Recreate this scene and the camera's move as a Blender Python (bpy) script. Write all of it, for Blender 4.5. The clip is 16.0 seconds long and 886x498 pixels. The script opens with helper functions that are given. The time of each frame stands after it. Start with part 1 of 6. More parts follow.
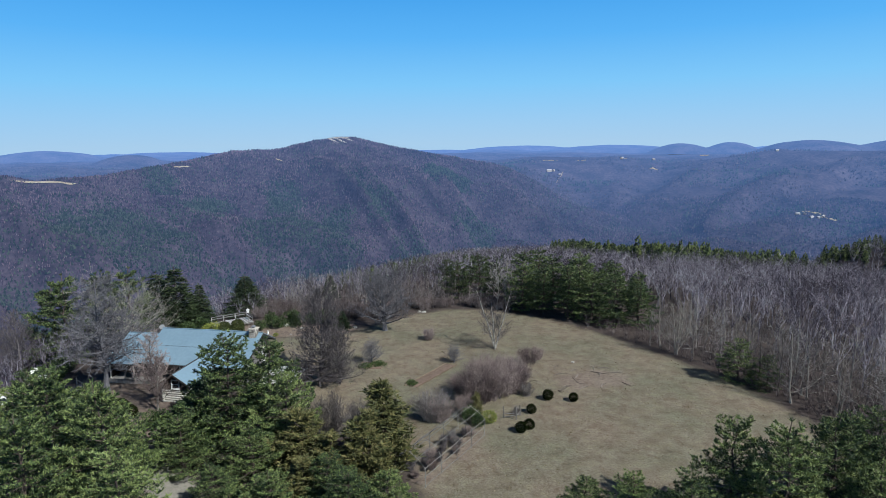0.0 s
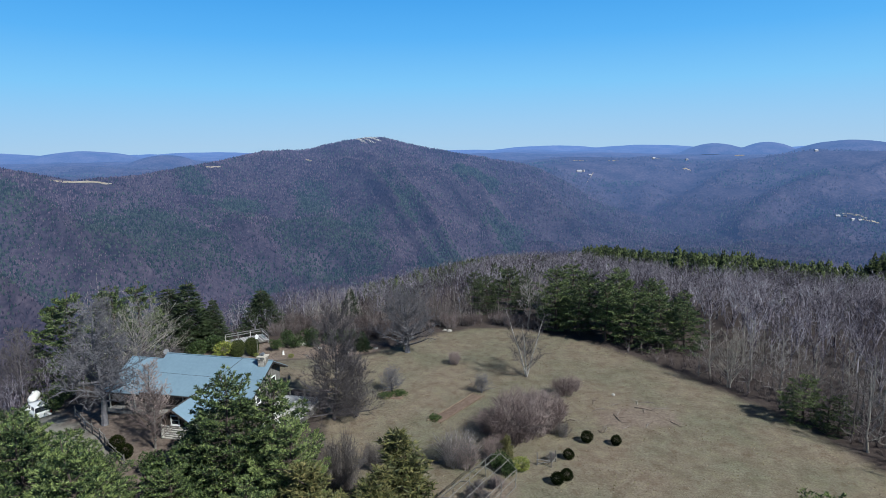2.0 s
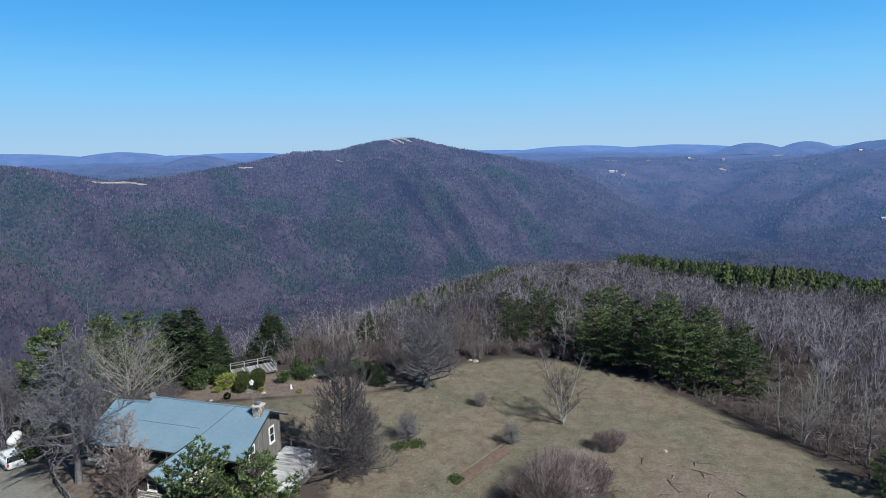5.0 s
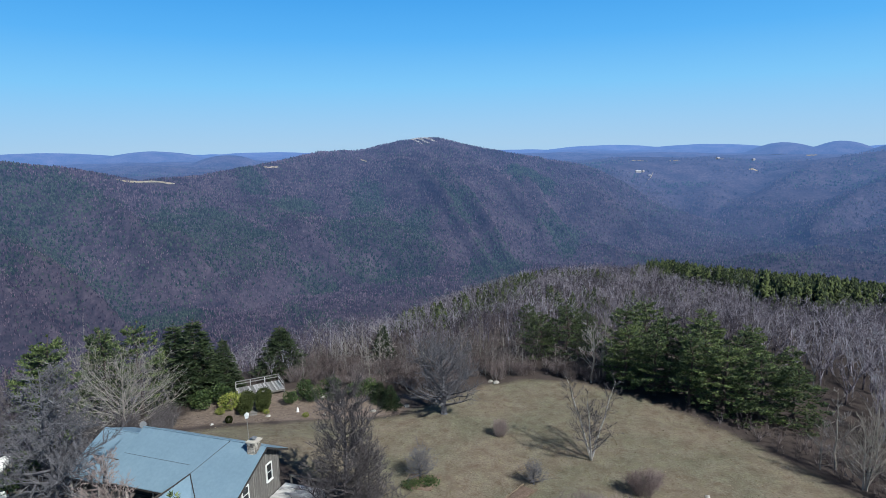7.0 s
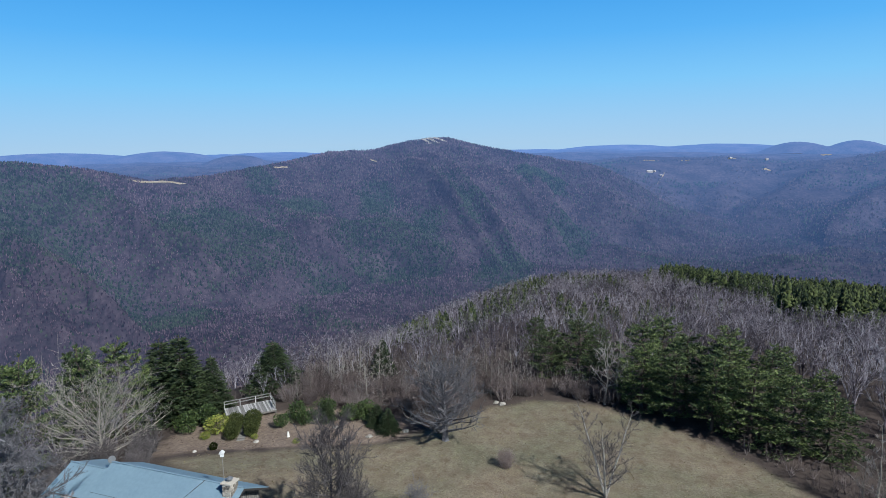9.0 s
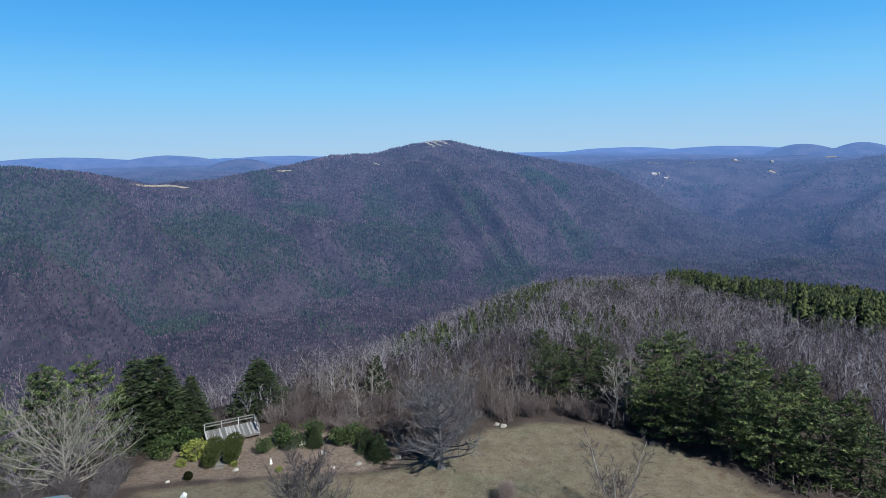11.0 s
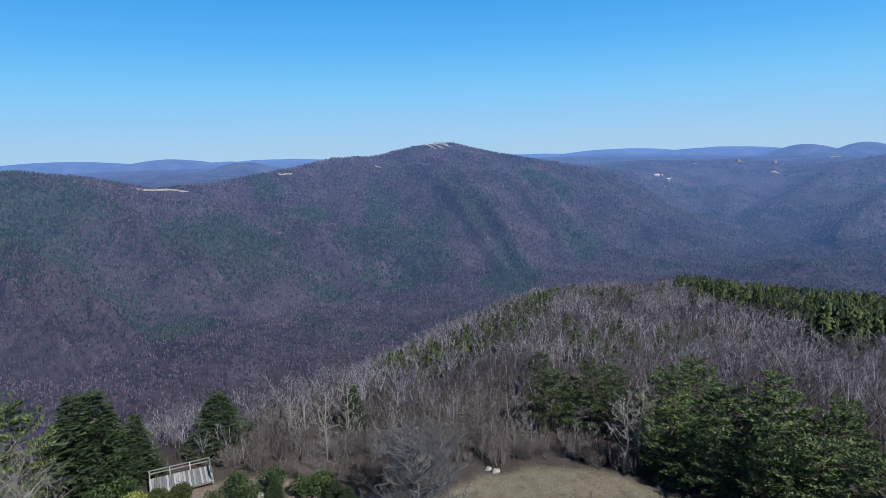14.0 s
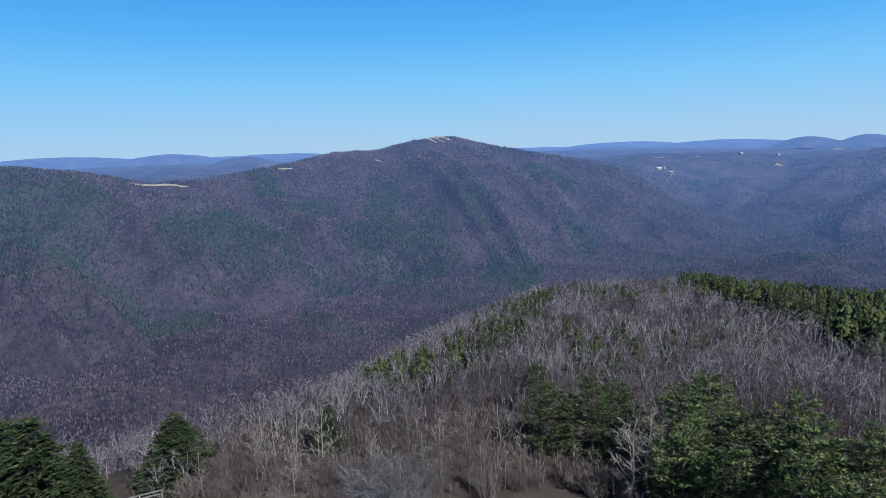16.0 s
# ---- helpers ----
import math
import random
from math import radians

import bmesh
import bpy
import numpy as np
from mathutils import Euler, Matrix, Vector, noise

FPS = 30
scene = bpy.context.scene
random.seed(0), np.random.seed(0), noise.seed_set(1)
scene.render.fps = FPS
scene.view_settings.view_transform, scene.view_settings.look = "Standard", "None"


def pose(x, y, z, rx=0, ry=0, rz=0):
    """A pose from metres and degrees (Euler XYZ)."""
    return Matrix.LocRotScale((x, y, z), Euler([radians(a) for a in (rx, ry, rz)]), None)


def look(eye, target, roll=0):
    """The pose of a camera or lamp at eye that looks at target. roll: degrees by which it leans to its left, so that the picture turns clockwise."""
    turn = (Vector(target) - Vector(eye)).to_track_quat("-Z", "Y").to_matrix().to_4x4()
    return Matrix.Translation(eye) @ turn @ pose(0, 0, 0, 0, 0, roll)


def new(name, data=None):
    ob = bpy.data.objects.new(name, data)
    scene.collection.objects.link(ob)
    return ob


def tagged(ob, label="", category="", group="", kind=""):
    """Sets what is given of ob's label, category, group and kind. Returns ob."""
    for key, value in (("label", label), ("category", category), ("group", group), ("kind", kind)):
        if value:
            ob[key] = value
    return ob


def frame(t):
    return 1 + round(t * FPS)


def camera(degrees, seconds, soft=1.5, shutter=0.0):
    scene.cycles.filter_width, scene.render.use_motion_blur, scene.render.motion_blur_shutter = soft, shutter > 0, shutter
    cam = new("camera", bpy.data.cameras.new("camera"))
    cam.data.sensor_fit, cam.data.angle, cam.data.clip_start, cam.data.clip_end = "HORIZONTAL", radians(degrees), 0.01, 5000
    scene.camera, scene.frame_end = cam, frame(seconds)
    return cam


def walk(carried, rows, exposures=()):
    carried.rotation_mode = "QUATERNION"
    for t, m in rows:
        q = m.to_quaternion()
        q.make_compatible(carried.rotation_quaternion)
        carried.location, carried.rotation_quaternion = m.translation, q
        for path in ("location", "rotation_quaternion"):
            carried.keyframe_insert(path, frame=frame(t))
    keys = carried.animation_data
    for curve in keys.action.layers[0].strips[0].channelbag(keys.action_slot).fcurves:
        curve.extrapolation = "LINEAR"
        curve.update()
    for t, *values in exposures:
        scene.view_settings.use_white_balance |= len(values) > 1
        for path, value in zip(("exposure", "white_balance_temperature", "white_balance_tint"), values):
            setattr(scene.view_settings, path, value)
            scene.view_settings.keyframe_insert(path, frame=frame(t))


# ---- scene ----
cam = camera(71.6, 16.0, soft=0.5)
METRES, EYE, TILT, LEAN, TURN = 50.0, 27.0, -9.8, 0.8, 0.0
ROWS = [
    (0.0, 0.0, 0.0, 0.0, 0.0, 0.0, -0.0),
    (0.5, 0.001, 0.0352, 0.0119, 0.87, 0.01, -0.12),
    (1.0, 0.0015, 0.0662, 0.0223, 1.5, 0.01, -0.21),
    (1.5, 0.0013, 0.1008, 0.0339, 2.06, -0.01, -0.31),
    (2.0, 0.0011, 0.1311, 0.0443, 2.61, -0.02, -0.4),
    (2.5, 0.0003, 0.1654, 0.056, 3.03, -0.04, -0.43),
    (3.0, 0.0004, 0.1942, 0.065, 3.35, -0.03, -0.43),
    (3.5, 0.0005, 0.2255, 0.075, 3.73, -0.03, -0.47),
    (4.0, 0.0013, 0.253, 0.0842, 4.14, -0.03, -0.53),
    (6.5, 0.0038, 0.3982, 0.1308, 7.26, -0.11, -1.05),
    (7.0, 0.0043, 0.4246, 0.1379, 7.61, -0.14, -1.12),
    (7.5, 0.0048, 0.454, 0.146, 7.93, -0.18, -1.17),
    (8.0, 0.0051, 0.4786, 0.1532, 8.13, -0.21, -1.2),
    (8.5, 0.0063, 0.5063, 0.1608, 8.35, -0.2, -1.22),
    (9.0, 0.0072, 0.5304, 0.1666, 8.54, -0.18, -1.23),
    (11.5, 0.0099, 0.6637, 0.1875, 8.95, 0.15, -1.07),
    (12.0, 0.011, 0.6947, 0.1925, 8.98, 0.18, -1.02),
    (12.5, 0.0118, 0.723, 0.1974, 9.0, 0.21, -0.98),
    (13.0, 0.0138, 0.7572, 0.2026, 9.06, 0.22, -0.91),
    (13.5, 0.0161, 0.7882, 0.2074, 9.11, 0.29, -0.87),
    (14.0, 0.019, 0.8239, 0.2128, 9.14, 0.3, -0.81),
    (14.5, 0.022, 0.8565, 0.2178, 9.15, 0.3, -0.75),
    (15.0, 0.0249, 0.8945, 0.2237, 9.22, 0.2, -0.71),
    (15.5, 0.0287, 0.9289, 0.2284, 9.28, 0.02, -0.67),
    (16.0, 0.0321, 0.968, 0.2341, 9.32, -0.26, -0.62),
]
walk(cam, [(t, pose(0, 0, EYE, TILT, LEAN, TURN) @ pose(METRES * x, METRES * y, METRES * z, 90 + pitch, roll, yaw)) for t, x, y, z, yaw, pitch, roll in ROWS],
     exposures=[(0, 0.59, 5950, 5)])

# ---- sky, sun ----
SUN_DIR = Vector((0.72, -0.60, 0.84)).normalized()
world = bpy.data.worlds.new("sky")
scene.world = world
world.use_nodes = True
wn, wl = world.node_tree.nodes, world.node_tree.links
sky = wn.new("ShaderNodeTexSky")
sky.sky_type = 'NISHITA'
sky.sun_disc = False
sky.sun_elevation = math.asin(SUN_DIR.z)
sky.sun_rotation = math.atan2(SUN_DIR.x, SUN_DIR.y)
sky.altitude = 1500.0
sky.air_density = 1.0
sky.dust_density = 0.3
sky.ozone_density = 1.5
bg = wn["Background"]
gam, hue = wn.new("ShaderNodeGamma"), wn.new("ShaderNodeMix")
gam.inputs["Gamma"].default_value = 0.45
vivid = wn.new("ShaderNodeHueSaturation")
vivid.inputs["Saturation"].default_value = 1.7
hue.data_type, hue.blend_type = 'RGBA', 'MULTIPLY'
hue.inputs[0].default_value = 1.0
hue.inputs[7].default_value = (0.13, 0.20, 0.33, 1)      # the deep blue of clear mountain air
wl.new(sky.outputs[0], gam.inputs[0])
wl.new(gam.outputs[0], vivid.inputs["Color"])
wl.new(vivid.outputs[0], hue.inputs[6])
# pale haze that thins from the horizon upwards
tco, sep, veil, air, blend = wn.new("ShaderNodeTexCoord"), wn.new("ShaderNodeSeparateXYZ"), wn.new("ShaderNodeValToRGB"), wn.new("ShaderNodeValToRGB"), wn.new("ShaderNodeMix")
wl.new(tco.outputs["Generated"], sep.inputs[0])
for node, stops in ((air, [(0.0, (1.36, 1.90, 2.44)), (0.03, (1.18, 1.87, 2.56)), (0.09, (0.78, 1.78, 2.76)), (0.16, (0.42, 1.40, 2.70)), (0.25, (0.20, 1.02, 2.40))]), (veil, [(0.0, (1, 1, 1)), (0.24, (1, 1, 1)), (0.5, (0, 0, 0))])):
    wl.new(sep.outputs["Z"], node.inputs[0])
    while len(node.color_ramp.elements) < len(stops):
        node.color_ramp.elements.new(0.5)
    for e, (p, c) in zip(node.color_ramp.elements, stops):
        e.position, e.color = p, (*c, 1)
blend.data_type = 'RGBA'
wl.new(veil.outputs[0], blend.inputs[0])
wl.new(hue.outputs[2], blend.inputs[6])
wl.new(air.outputs[0], blend.inputs[7])
wl.new(blend.outputs[2], bg.inputs[0])
bg.inputs[1].default_value = 0.212
sun = new("sun", bpy.data.lights.new("sun", 'SUN'))
sun.data.energy = 5.0
sun.data.angle = radians(0.55)
sun.data.color = (1.0, 0.945, 0.86)
sun.matrix_world = look((0, 0, 300), Vector((0, 0, 300)) - SUN_DIR)

# ---- materials ----
def mat(name, cols, scale=1.0, rough=0.85, bump=0.3, metal=0.0, spec=0.3, fine=8.0, vary=0.0, island=0.0, stretch=(1, 1, 1), bump_dist=0.05, trans=0.0, contrast=1.0):
    """A procedural surface: colours mixed by noise at two scales, fine relief, and a random change from piece to piece."""
    m = bpy.data.materials.new(name)
    m.use_nodes = True
    n, l = m.node_tree.nodes, m.node_tree.links
    b = n["Principled BSDF"]
    tc = n.new("ShaderNodeTexCoord")
    mp = n.new("ShaderNodeMapping")
    mp.inputs["Scale"].default_value = stretch
    l.new(tc.outputs["Object"], mp.inputs[0])
    n1, n2 = n.new("ShaderNodeTexNoise"), n.new("ShaderNodeTexNoise")
    for nz, s, d in ((n1, scale, 4.0), (n2, scale * fine, 3.0)):
        nz.inputs["Scale"].default_value = s
        nz.inputs["Detail"].default_value = d
        nz.inputs["Roughness"].default_value = 0.6
        l.new(mp.outputs[0], nz.inputs["Vector"])
    mixn = n.new("ShaderNodeMath")
    mixn.operation = 'MULTIPLY_ADD'
    l.new(n2.outputs[0], mixn.inputs[0])
    mixn.inputs[1].default_value = 0.5
    half = n.new("ShaderNodeMath")
    half.operation = 'MULTIPLY'
    half.inputs[1].default_value = 0.55
    l.new(n1.outputs[0], half.inputs[0])
    l.new(half.outputs[0], mixn.inputs[2])
    fac = mixn.outputs[0]
    for amount, node, sock in ((vary, "ShaderNodeObjectInfo", "Random"), (island, "ShaderNodeNewGeometry", "Random Per Island")):
        if amount:
            rn, ad, sb = n.new(node), n.new("ShaderNodeMath"), n.new("ShaderNodeMath")
            sb.operation = 'SUBTRACT'
            sb.inputs[1].default_value = 0.5
            l.new(rn.outputs[sock], sb.inputs[0])
            ad.operation = 'MULTIPLY_ADD'
            ad.inputs[1].default_value = amount
            l.new(sb.outputs[0], ad.inputs[0])
            l.new(fac, ad.inputs[2])
            fac = ad.outputs[0]
    ramp = n.new("ShaderNodeValToRGB")
    l.new(fac, ramp.inputs[0])
    els = ramp.color_ramp.elements
    while len(els) < len(cols):
        els.new(0.5)
    for i, c in enumerate(cols):
        els[i].position = 0.525 + (0.45 * i / max(1, len(cols) - 1) - 0.225) / contrast
        els[i].color = (*c, 1)
    l.new(ramp.outputs[0], b.inputs["Base Color"])
    b.inputs["Roughness"].default_value = rough
    b.inputs["Metallic"].default_value = metal
    b.inputs["Specular IOR Level"].default_value = spec
    if bump:
        bp = n.new("ShaderNodeBump")
        bp.inputs["Strength"].default_value = bump
        bp.inputs["Distance"].default_value = bump_dist
        l.new(n2.outputs[0], bp.inputs["Height"])
        l.new(bp.outputs[0], b.inputs["Normal"])
    if trans:
        b.inputs["Transmission Weight"].default_value = trans
    return m


M = {
    "pine": mat("pine_needles", [(0.0106, 0.0208, 0.0081), (0.0444, 0.0686, 0.0222), (0.132, 0.164, 0.0557)], 0.8, 0.6, 0, fine=3, vary=0.12, island=0.3, contrast=1.5),
    "darkpine": mat("dark_pine_needles", [(0.008, 0.0144, 0.0056), (0.0272, 0.0416, 0.0144), (0.072, 0.0944, 0.032)], 0.7, 0.6, 0, vary=0.15, island=0.5),
    "sapling": mat("red_brown_saplings", [(0.0634, 0.0462, 0.0458), (0.111, 0.0882, 0.0867), (0.158, 0.137, 0.136)], 0.8, 0.9, 0, vary=0.4),
    "hedge": mat("hedge_leaves", [(0.0112, 0.0176, 0.0056), (0.0272, 0.0368, 0.0112), (0.06, 0.068, 0.0208)], 3.0, 0.8, 0, spec=0.15, vary=0.2, island=0.5),
    "spruce": mat("spruce_needles", [(0.0106, 0.0184, 0.00792), (0.0211, 0.034, 0.0132), (0.044, 0.0607, 0.0229)], 0.7, 0.65, 0, vary=0.15, island=0.5),
    "cedar": mat("cedar_foliage", [(0.036, 0.0416, 0.0128), (0.08, 0.084, 0.0272), (0.152, 0.132, 0.052)], 0.8, 0.65, 0, vary=0.15, island=0.5),
    "leaf": mat("evergreen_leaves", [(0.016, 0.0304, 0.0096), (0.0336, 0.0544, 0.016), (0.068, 0.092, 0.028)], 1.0, 0.6, 0, spec=0.25, vary=0.2, island=0.5),
    "box": mat("clipped_leaves", [(0.0048, 0.008, 0.0032), (0.0104, 0.0144, 0.0048), (0.0176, 0.02, 0.0072)], 3.0, 1.0, 0, spec=0.0, vary=0.2, island=0.5),
    "yellowleaf": mat("yellow_green_leaves", [(0.072, 0.104, 0.02), (0.144, 0.168, 0.032), (0.224, 0.224, 0.048)], 2.0, 0.6, 0, island=0.5),
    "bark": mat("grey_bark", [(0.056, 0.048, 0.044), (0.12, 0.108, 0.1), (0.216, 0.2, 0.184)], 3.0, 0.9, 0.6, vary=0.35, stretch=(1, 1, 0.3)),
    "paleb": mat("pale_bark", [(0.0884, 0.0762, 0.0661), (0.197, 0.178, 0.157), (0.313, 0.289, 0.264)], 2.0, 0.9, 0.5, vary=0.2, stretch=(1, 1, 0.4)),
    "beech": mat("pale_grey_branches", [(0.115, 0.103, 0.0931), (0.238, 0.217, 0.194), (0.36, 0.339, 0.31)], 2.0, 0.9, 0.5, stretch=(1, 1, 0.4)),
    "birch": mat("birch_bark", [(0.072, 0.064, 0.06), (0.256, 0.24, 0.224), (0.416, 0.4, 0.376)], 3.0, 0.8, 0.3, stretch=(1, 1, 2)),
    "pinebark": mat("pine_bark", [(0.028, 0.0224, 0.0192), (0.064, 0.048, 0.04), (0.104, 0.08, 0.068)], 3.0, 0.9, 0.6, stretch=(1, 1, 0.3)),
    "twig": mat("grey_brown_twigs", [(0.08, 0.0704, 0.0704), (0.152, 0.136, 0.132), (0.24, 0.22, 0.216)], 0.5, 0.9, 0, vary=0.5),
    "redtwig": mat("red_brown_twigs", [(0.092, 0.068, 0.064), (0.16, 0.124, 0.118), (0.24, 0.196, 0.184)], 0.8, 0.9, 0, vary=0.4),
    "oaktwig": mat("grey_oak_twigs", [(0.0487, 0.0475, 0.0538), (0.0924, 0.0898, 0.0998), (0.168, 0.165, 0.182)], 0.8, 0.9, 0),
    "broad": mat("olive_needles", [(0.0112, 0.0221, 0.00832), (0.056, 0.0839, 0.026), (0.168, 0.204, 0.0686)], 0.7, 0.6, 0, fine=4, vary=0.2, island=0.35, contrast=1.5),
    "darktwig": mat("dark_twigs", [(0.04, 0.0344, 0.0368), (0.0784, 0.0696, 0.0736), (0.128, 0.116, 0.12)], 0.8, 0.9, 0, vary=0.3),
}

# ---- mesh tools ----
class Buf:
    """Vertices and faces of one mesh in the making."""
    def __init__(self):
        self.v, self.f = [], []

    def tube(self, pts, rad, sides=5, cap=True):
        pts = [Vector(p) for p in pts]
        base = len(self.v)
        for i, p in enumerate(pts):
            d = (pts[min(i + 1, len(pts) - 1)] - pts[max(i - 1, 0)]).normalized()
            a = d.orthogonal().normalized()
            b = d.cross(a)
            for k in range(sides):
                w = 2 * math.pi * k / sides
                self.v.append(p + (a * math.cos(w) + b * math.sin(w)) * rad[i])
        for i in range(len(pts) - 1):
            for k in range(sides):
                q = base + i * sides
                self.f.append((q + k, q + (k + 1) % sides, q + sides + (k + 1) % sides, q + sides + k))
        if cap:
            self.f.append(tuple(base + (len(pts) - 1) * sides + k for k in range(sides)))
            self.f.append(tuple(base + k for k in reversed(range(sides))))

    def spike(self, p, q, r):
        """A thin three-sided twig from p to its point q."""
        p, q = Vector(p), Vector(q)
        d = (q - p).normalized()
        a = d.orthogonal().normalized()
        b = d.cross(a)
        i = len(self.v)
        self.v += [p + a * r, p + (-a * 0.5 + b * 0.87) * r, p + (-a * 0.5 - b * 0.87) * r, q]
        self.f += [(i, i + 1, i + 3), (i + 1, i + 2, i + 3), (i + 2, i, i + 3)]

    def tri(self, a, b, c):
        i = len(self.v)
        self.v += [a, b, c]
        self.f.append((i, i + 1, i + 2))

    def box(self, lo, hi, m=None, bevel=0.0):
        (x0, y0, z0), (x1, y1, z1) = lo, hi
        i = len(self.v)
        c = [(x0, y0, z0), (x1, y0, z0), (x1, y1, z0), (x0, y1, z0), (x0, y0, z1), (x1, y0, z1), (x1, y1, z1), (x0, y1, z1)]
        self.v += [(m @ Vector(p)) if m else Vector(p) for p in c]
        self.f += [tuple(i + k for k in q) for q in ((3, 2, 1, 0), (4, 5, 6, 7), (0, 1, 5, 4), (1, 2, 6, 5), (2, 3, 7, 6), (3, 0, 4, 7))]

    def prism(self, poly, m, depth):
        """A flat polygon in the xz plane of m, thickened along y."""
        i, n = len(self.v), len(poly)
        for y in (0, depth):
            self.v += [m @ Vector((p[0], y, p[1])) for p in poly]
        self.f.append(tuple(i + k for k in range(n)))
        self.f.append(tuple(i + n + k for k in reversed(range(n))))
        self.f += [(i + (k + 1) % n, i + k, i + n + k, i + n + (k + 1) % n) for k in range(n)]

    def mesh(self, name, material, smooth=False):
        me = bpy.data.meshes.new(name)
        me.from_pydata([tuple(p) for p in self.v], [], self.f)
        me.materials.append(material)
        if smooth:
            me.shade_smooth()
        me.update()
        return me


def part(name, data, material, parent, label="", smooth=False):
    me = data.mesh(name, material, smooth) if isinstance(data, Buf) else data
    ob = new(name, me)
    ob.parent = parent
    return tagged(ob, label)


def thing(name, x, y, z, turn=0.0, label="", category="", group="", kind=""):
    ob = new(name)
    ob.empty_display_size = 0.2
    ob.matrix_world = pose(x, y, z, 0, 0, turn)
    return tagged(ob, label, category, group, kind)


def big_mesh(name, V, F, material):
    """A mesh from number arrays: V (n, 3), F (m, 3 or 4)."""
    me = bpy.data.meshes.new(name)
    k = F.shape[1]
    me.vertices.add(len(V))
    me.vertices.foreach_set("co", np.ascontiguousarray(V, np.float32).ravel())
    me.loops.add(F.size)
    me.loops.foreach_set("vertex_index", np.ascontiguousarray(F, np.int32).ravel())
    me.polygons.add(len(F))
    me.polygons.foreach_set("loop_start", np.arange(0, F.size, k, dtype=np.int32))
    me.materials.append(material)
    me.update(calc_edges=True)
    me.validate()
    return me


# ---- lie of the land ----
def hash2(i, j, seed):
    s = np.sin(i * 127.1 + j * 311.7 + seed * 74.7) * 43758.5453
    return s - np.floor(s)


def vnoise(x, y, seed=0):
    i, j = np.floor(x), np.floor(y)
    u, v = x - i, y - j
    u, v = u * u * (3 - 2 * u), v * v * (3 - 2 * v)
    a, b, c, d = hash2(i, j, seed), hash2(i + 1, j, seed), hash2(i, j + 1, seed), hash2(i + 1, j + 1, seed)
    return (a * (1 - u) + b * u) * (1 - v) + (c * (1 - u) + d * u) * v


def fbm(x, y, seed=0, n=4):
    t, amp = 0, 0.5
    for k in range(n):
        t = t + amp * vnoise(x * 2 ** k, y * 2 ** k, seed + k)
        amp *= 0.5
    return t - 0.5


def soft(v, w):
    return w * np.logaddexp(0, v / w)


def ridge(x, y, seed):
    """Noise with sharp crests, 0 to 1."""
    return 1 - np.abs(2 * vnoise(x, y, seed) - 1)


def step(v, a, b):
    t = np.clip((v - a) / (b - a), 0, 1)
    return t * t * (3 - 2 * t)


# bearing from north, distance and height of the far mountain's crest
CREST = np.array([(-75, 1500, 40), (-56, 1500, 24), (-43, 1500, 8), (-39, 1480, -7), (-34, 1480, -38), (-29.5, 1560, -36), (-24, 1680, -16), (-19, 1800, 12),
                  (-15.2, 1850, 14), (-12.6, 1900, 34), (-10, 1930, 48), (-8.2, 1930, 48), (-5.8, 1930, 27), (-3.7, 1940, 10), (0, 1960, -12),
                  (3.4, 2000, -34), (6.4, 2010, -56), (9.4, 2000, -88), (13, 1960, -135), (17, 1900, -185), (23, 1850, -235)], float)


# far hills: bearing, distance, height, breadth, depth
HILLS = [(-41, 4500, 12, 9, 300), (-33, 4300, 12, 5, 300), (-27, 3300, -6, 3.2, 250), (-24, 4700, -8, 8, 300), (7, 4800, 2, 7, 200), (21, 3900, 6, 3, 260),
         (25, 4000, 8, 2.5, 260), (31, 3600, 18, 4.5, 300), (37, 3700, 12, 5, 300), (-7, 4700, -14, 9, 250), (15, 4700, -4, 8, 300)]


def hill(x, y):
    """The hilltop with the meadow, and its wooded spur."""
    z = -0.135 * soft(y - 112, 9) - 0.30 * soft(y - 285, 22)
    shoulder = -51 + 1.0 * soft(y - 97, 5) - 0.86 * soft(y - 126, 8)
    z = z - 0.60 * soft(shoulder - x, 7)
    z = z - 0.07 * soft(x - 45, 12) - 0.28 * soft(x - 150, 25) - 0.25 * soft(-90 - y, 30)
    z = z + 2.1 * step(-x, 13, 24) * (1 - step(y, 71, 88)) * (1 - 0.5 * step(-x, 45, 70))
    z = z + 30 * np.exp(-((x - 204) / 36) ** 2 - ((y - 262) / 50) ** 2)
    return z + 0.35 * fbm(x / 9, y / 9, 3) + 5 * fbm(x / 70, y / 70, 5) * step(np.hypot(x, y - 70), 60, 160)


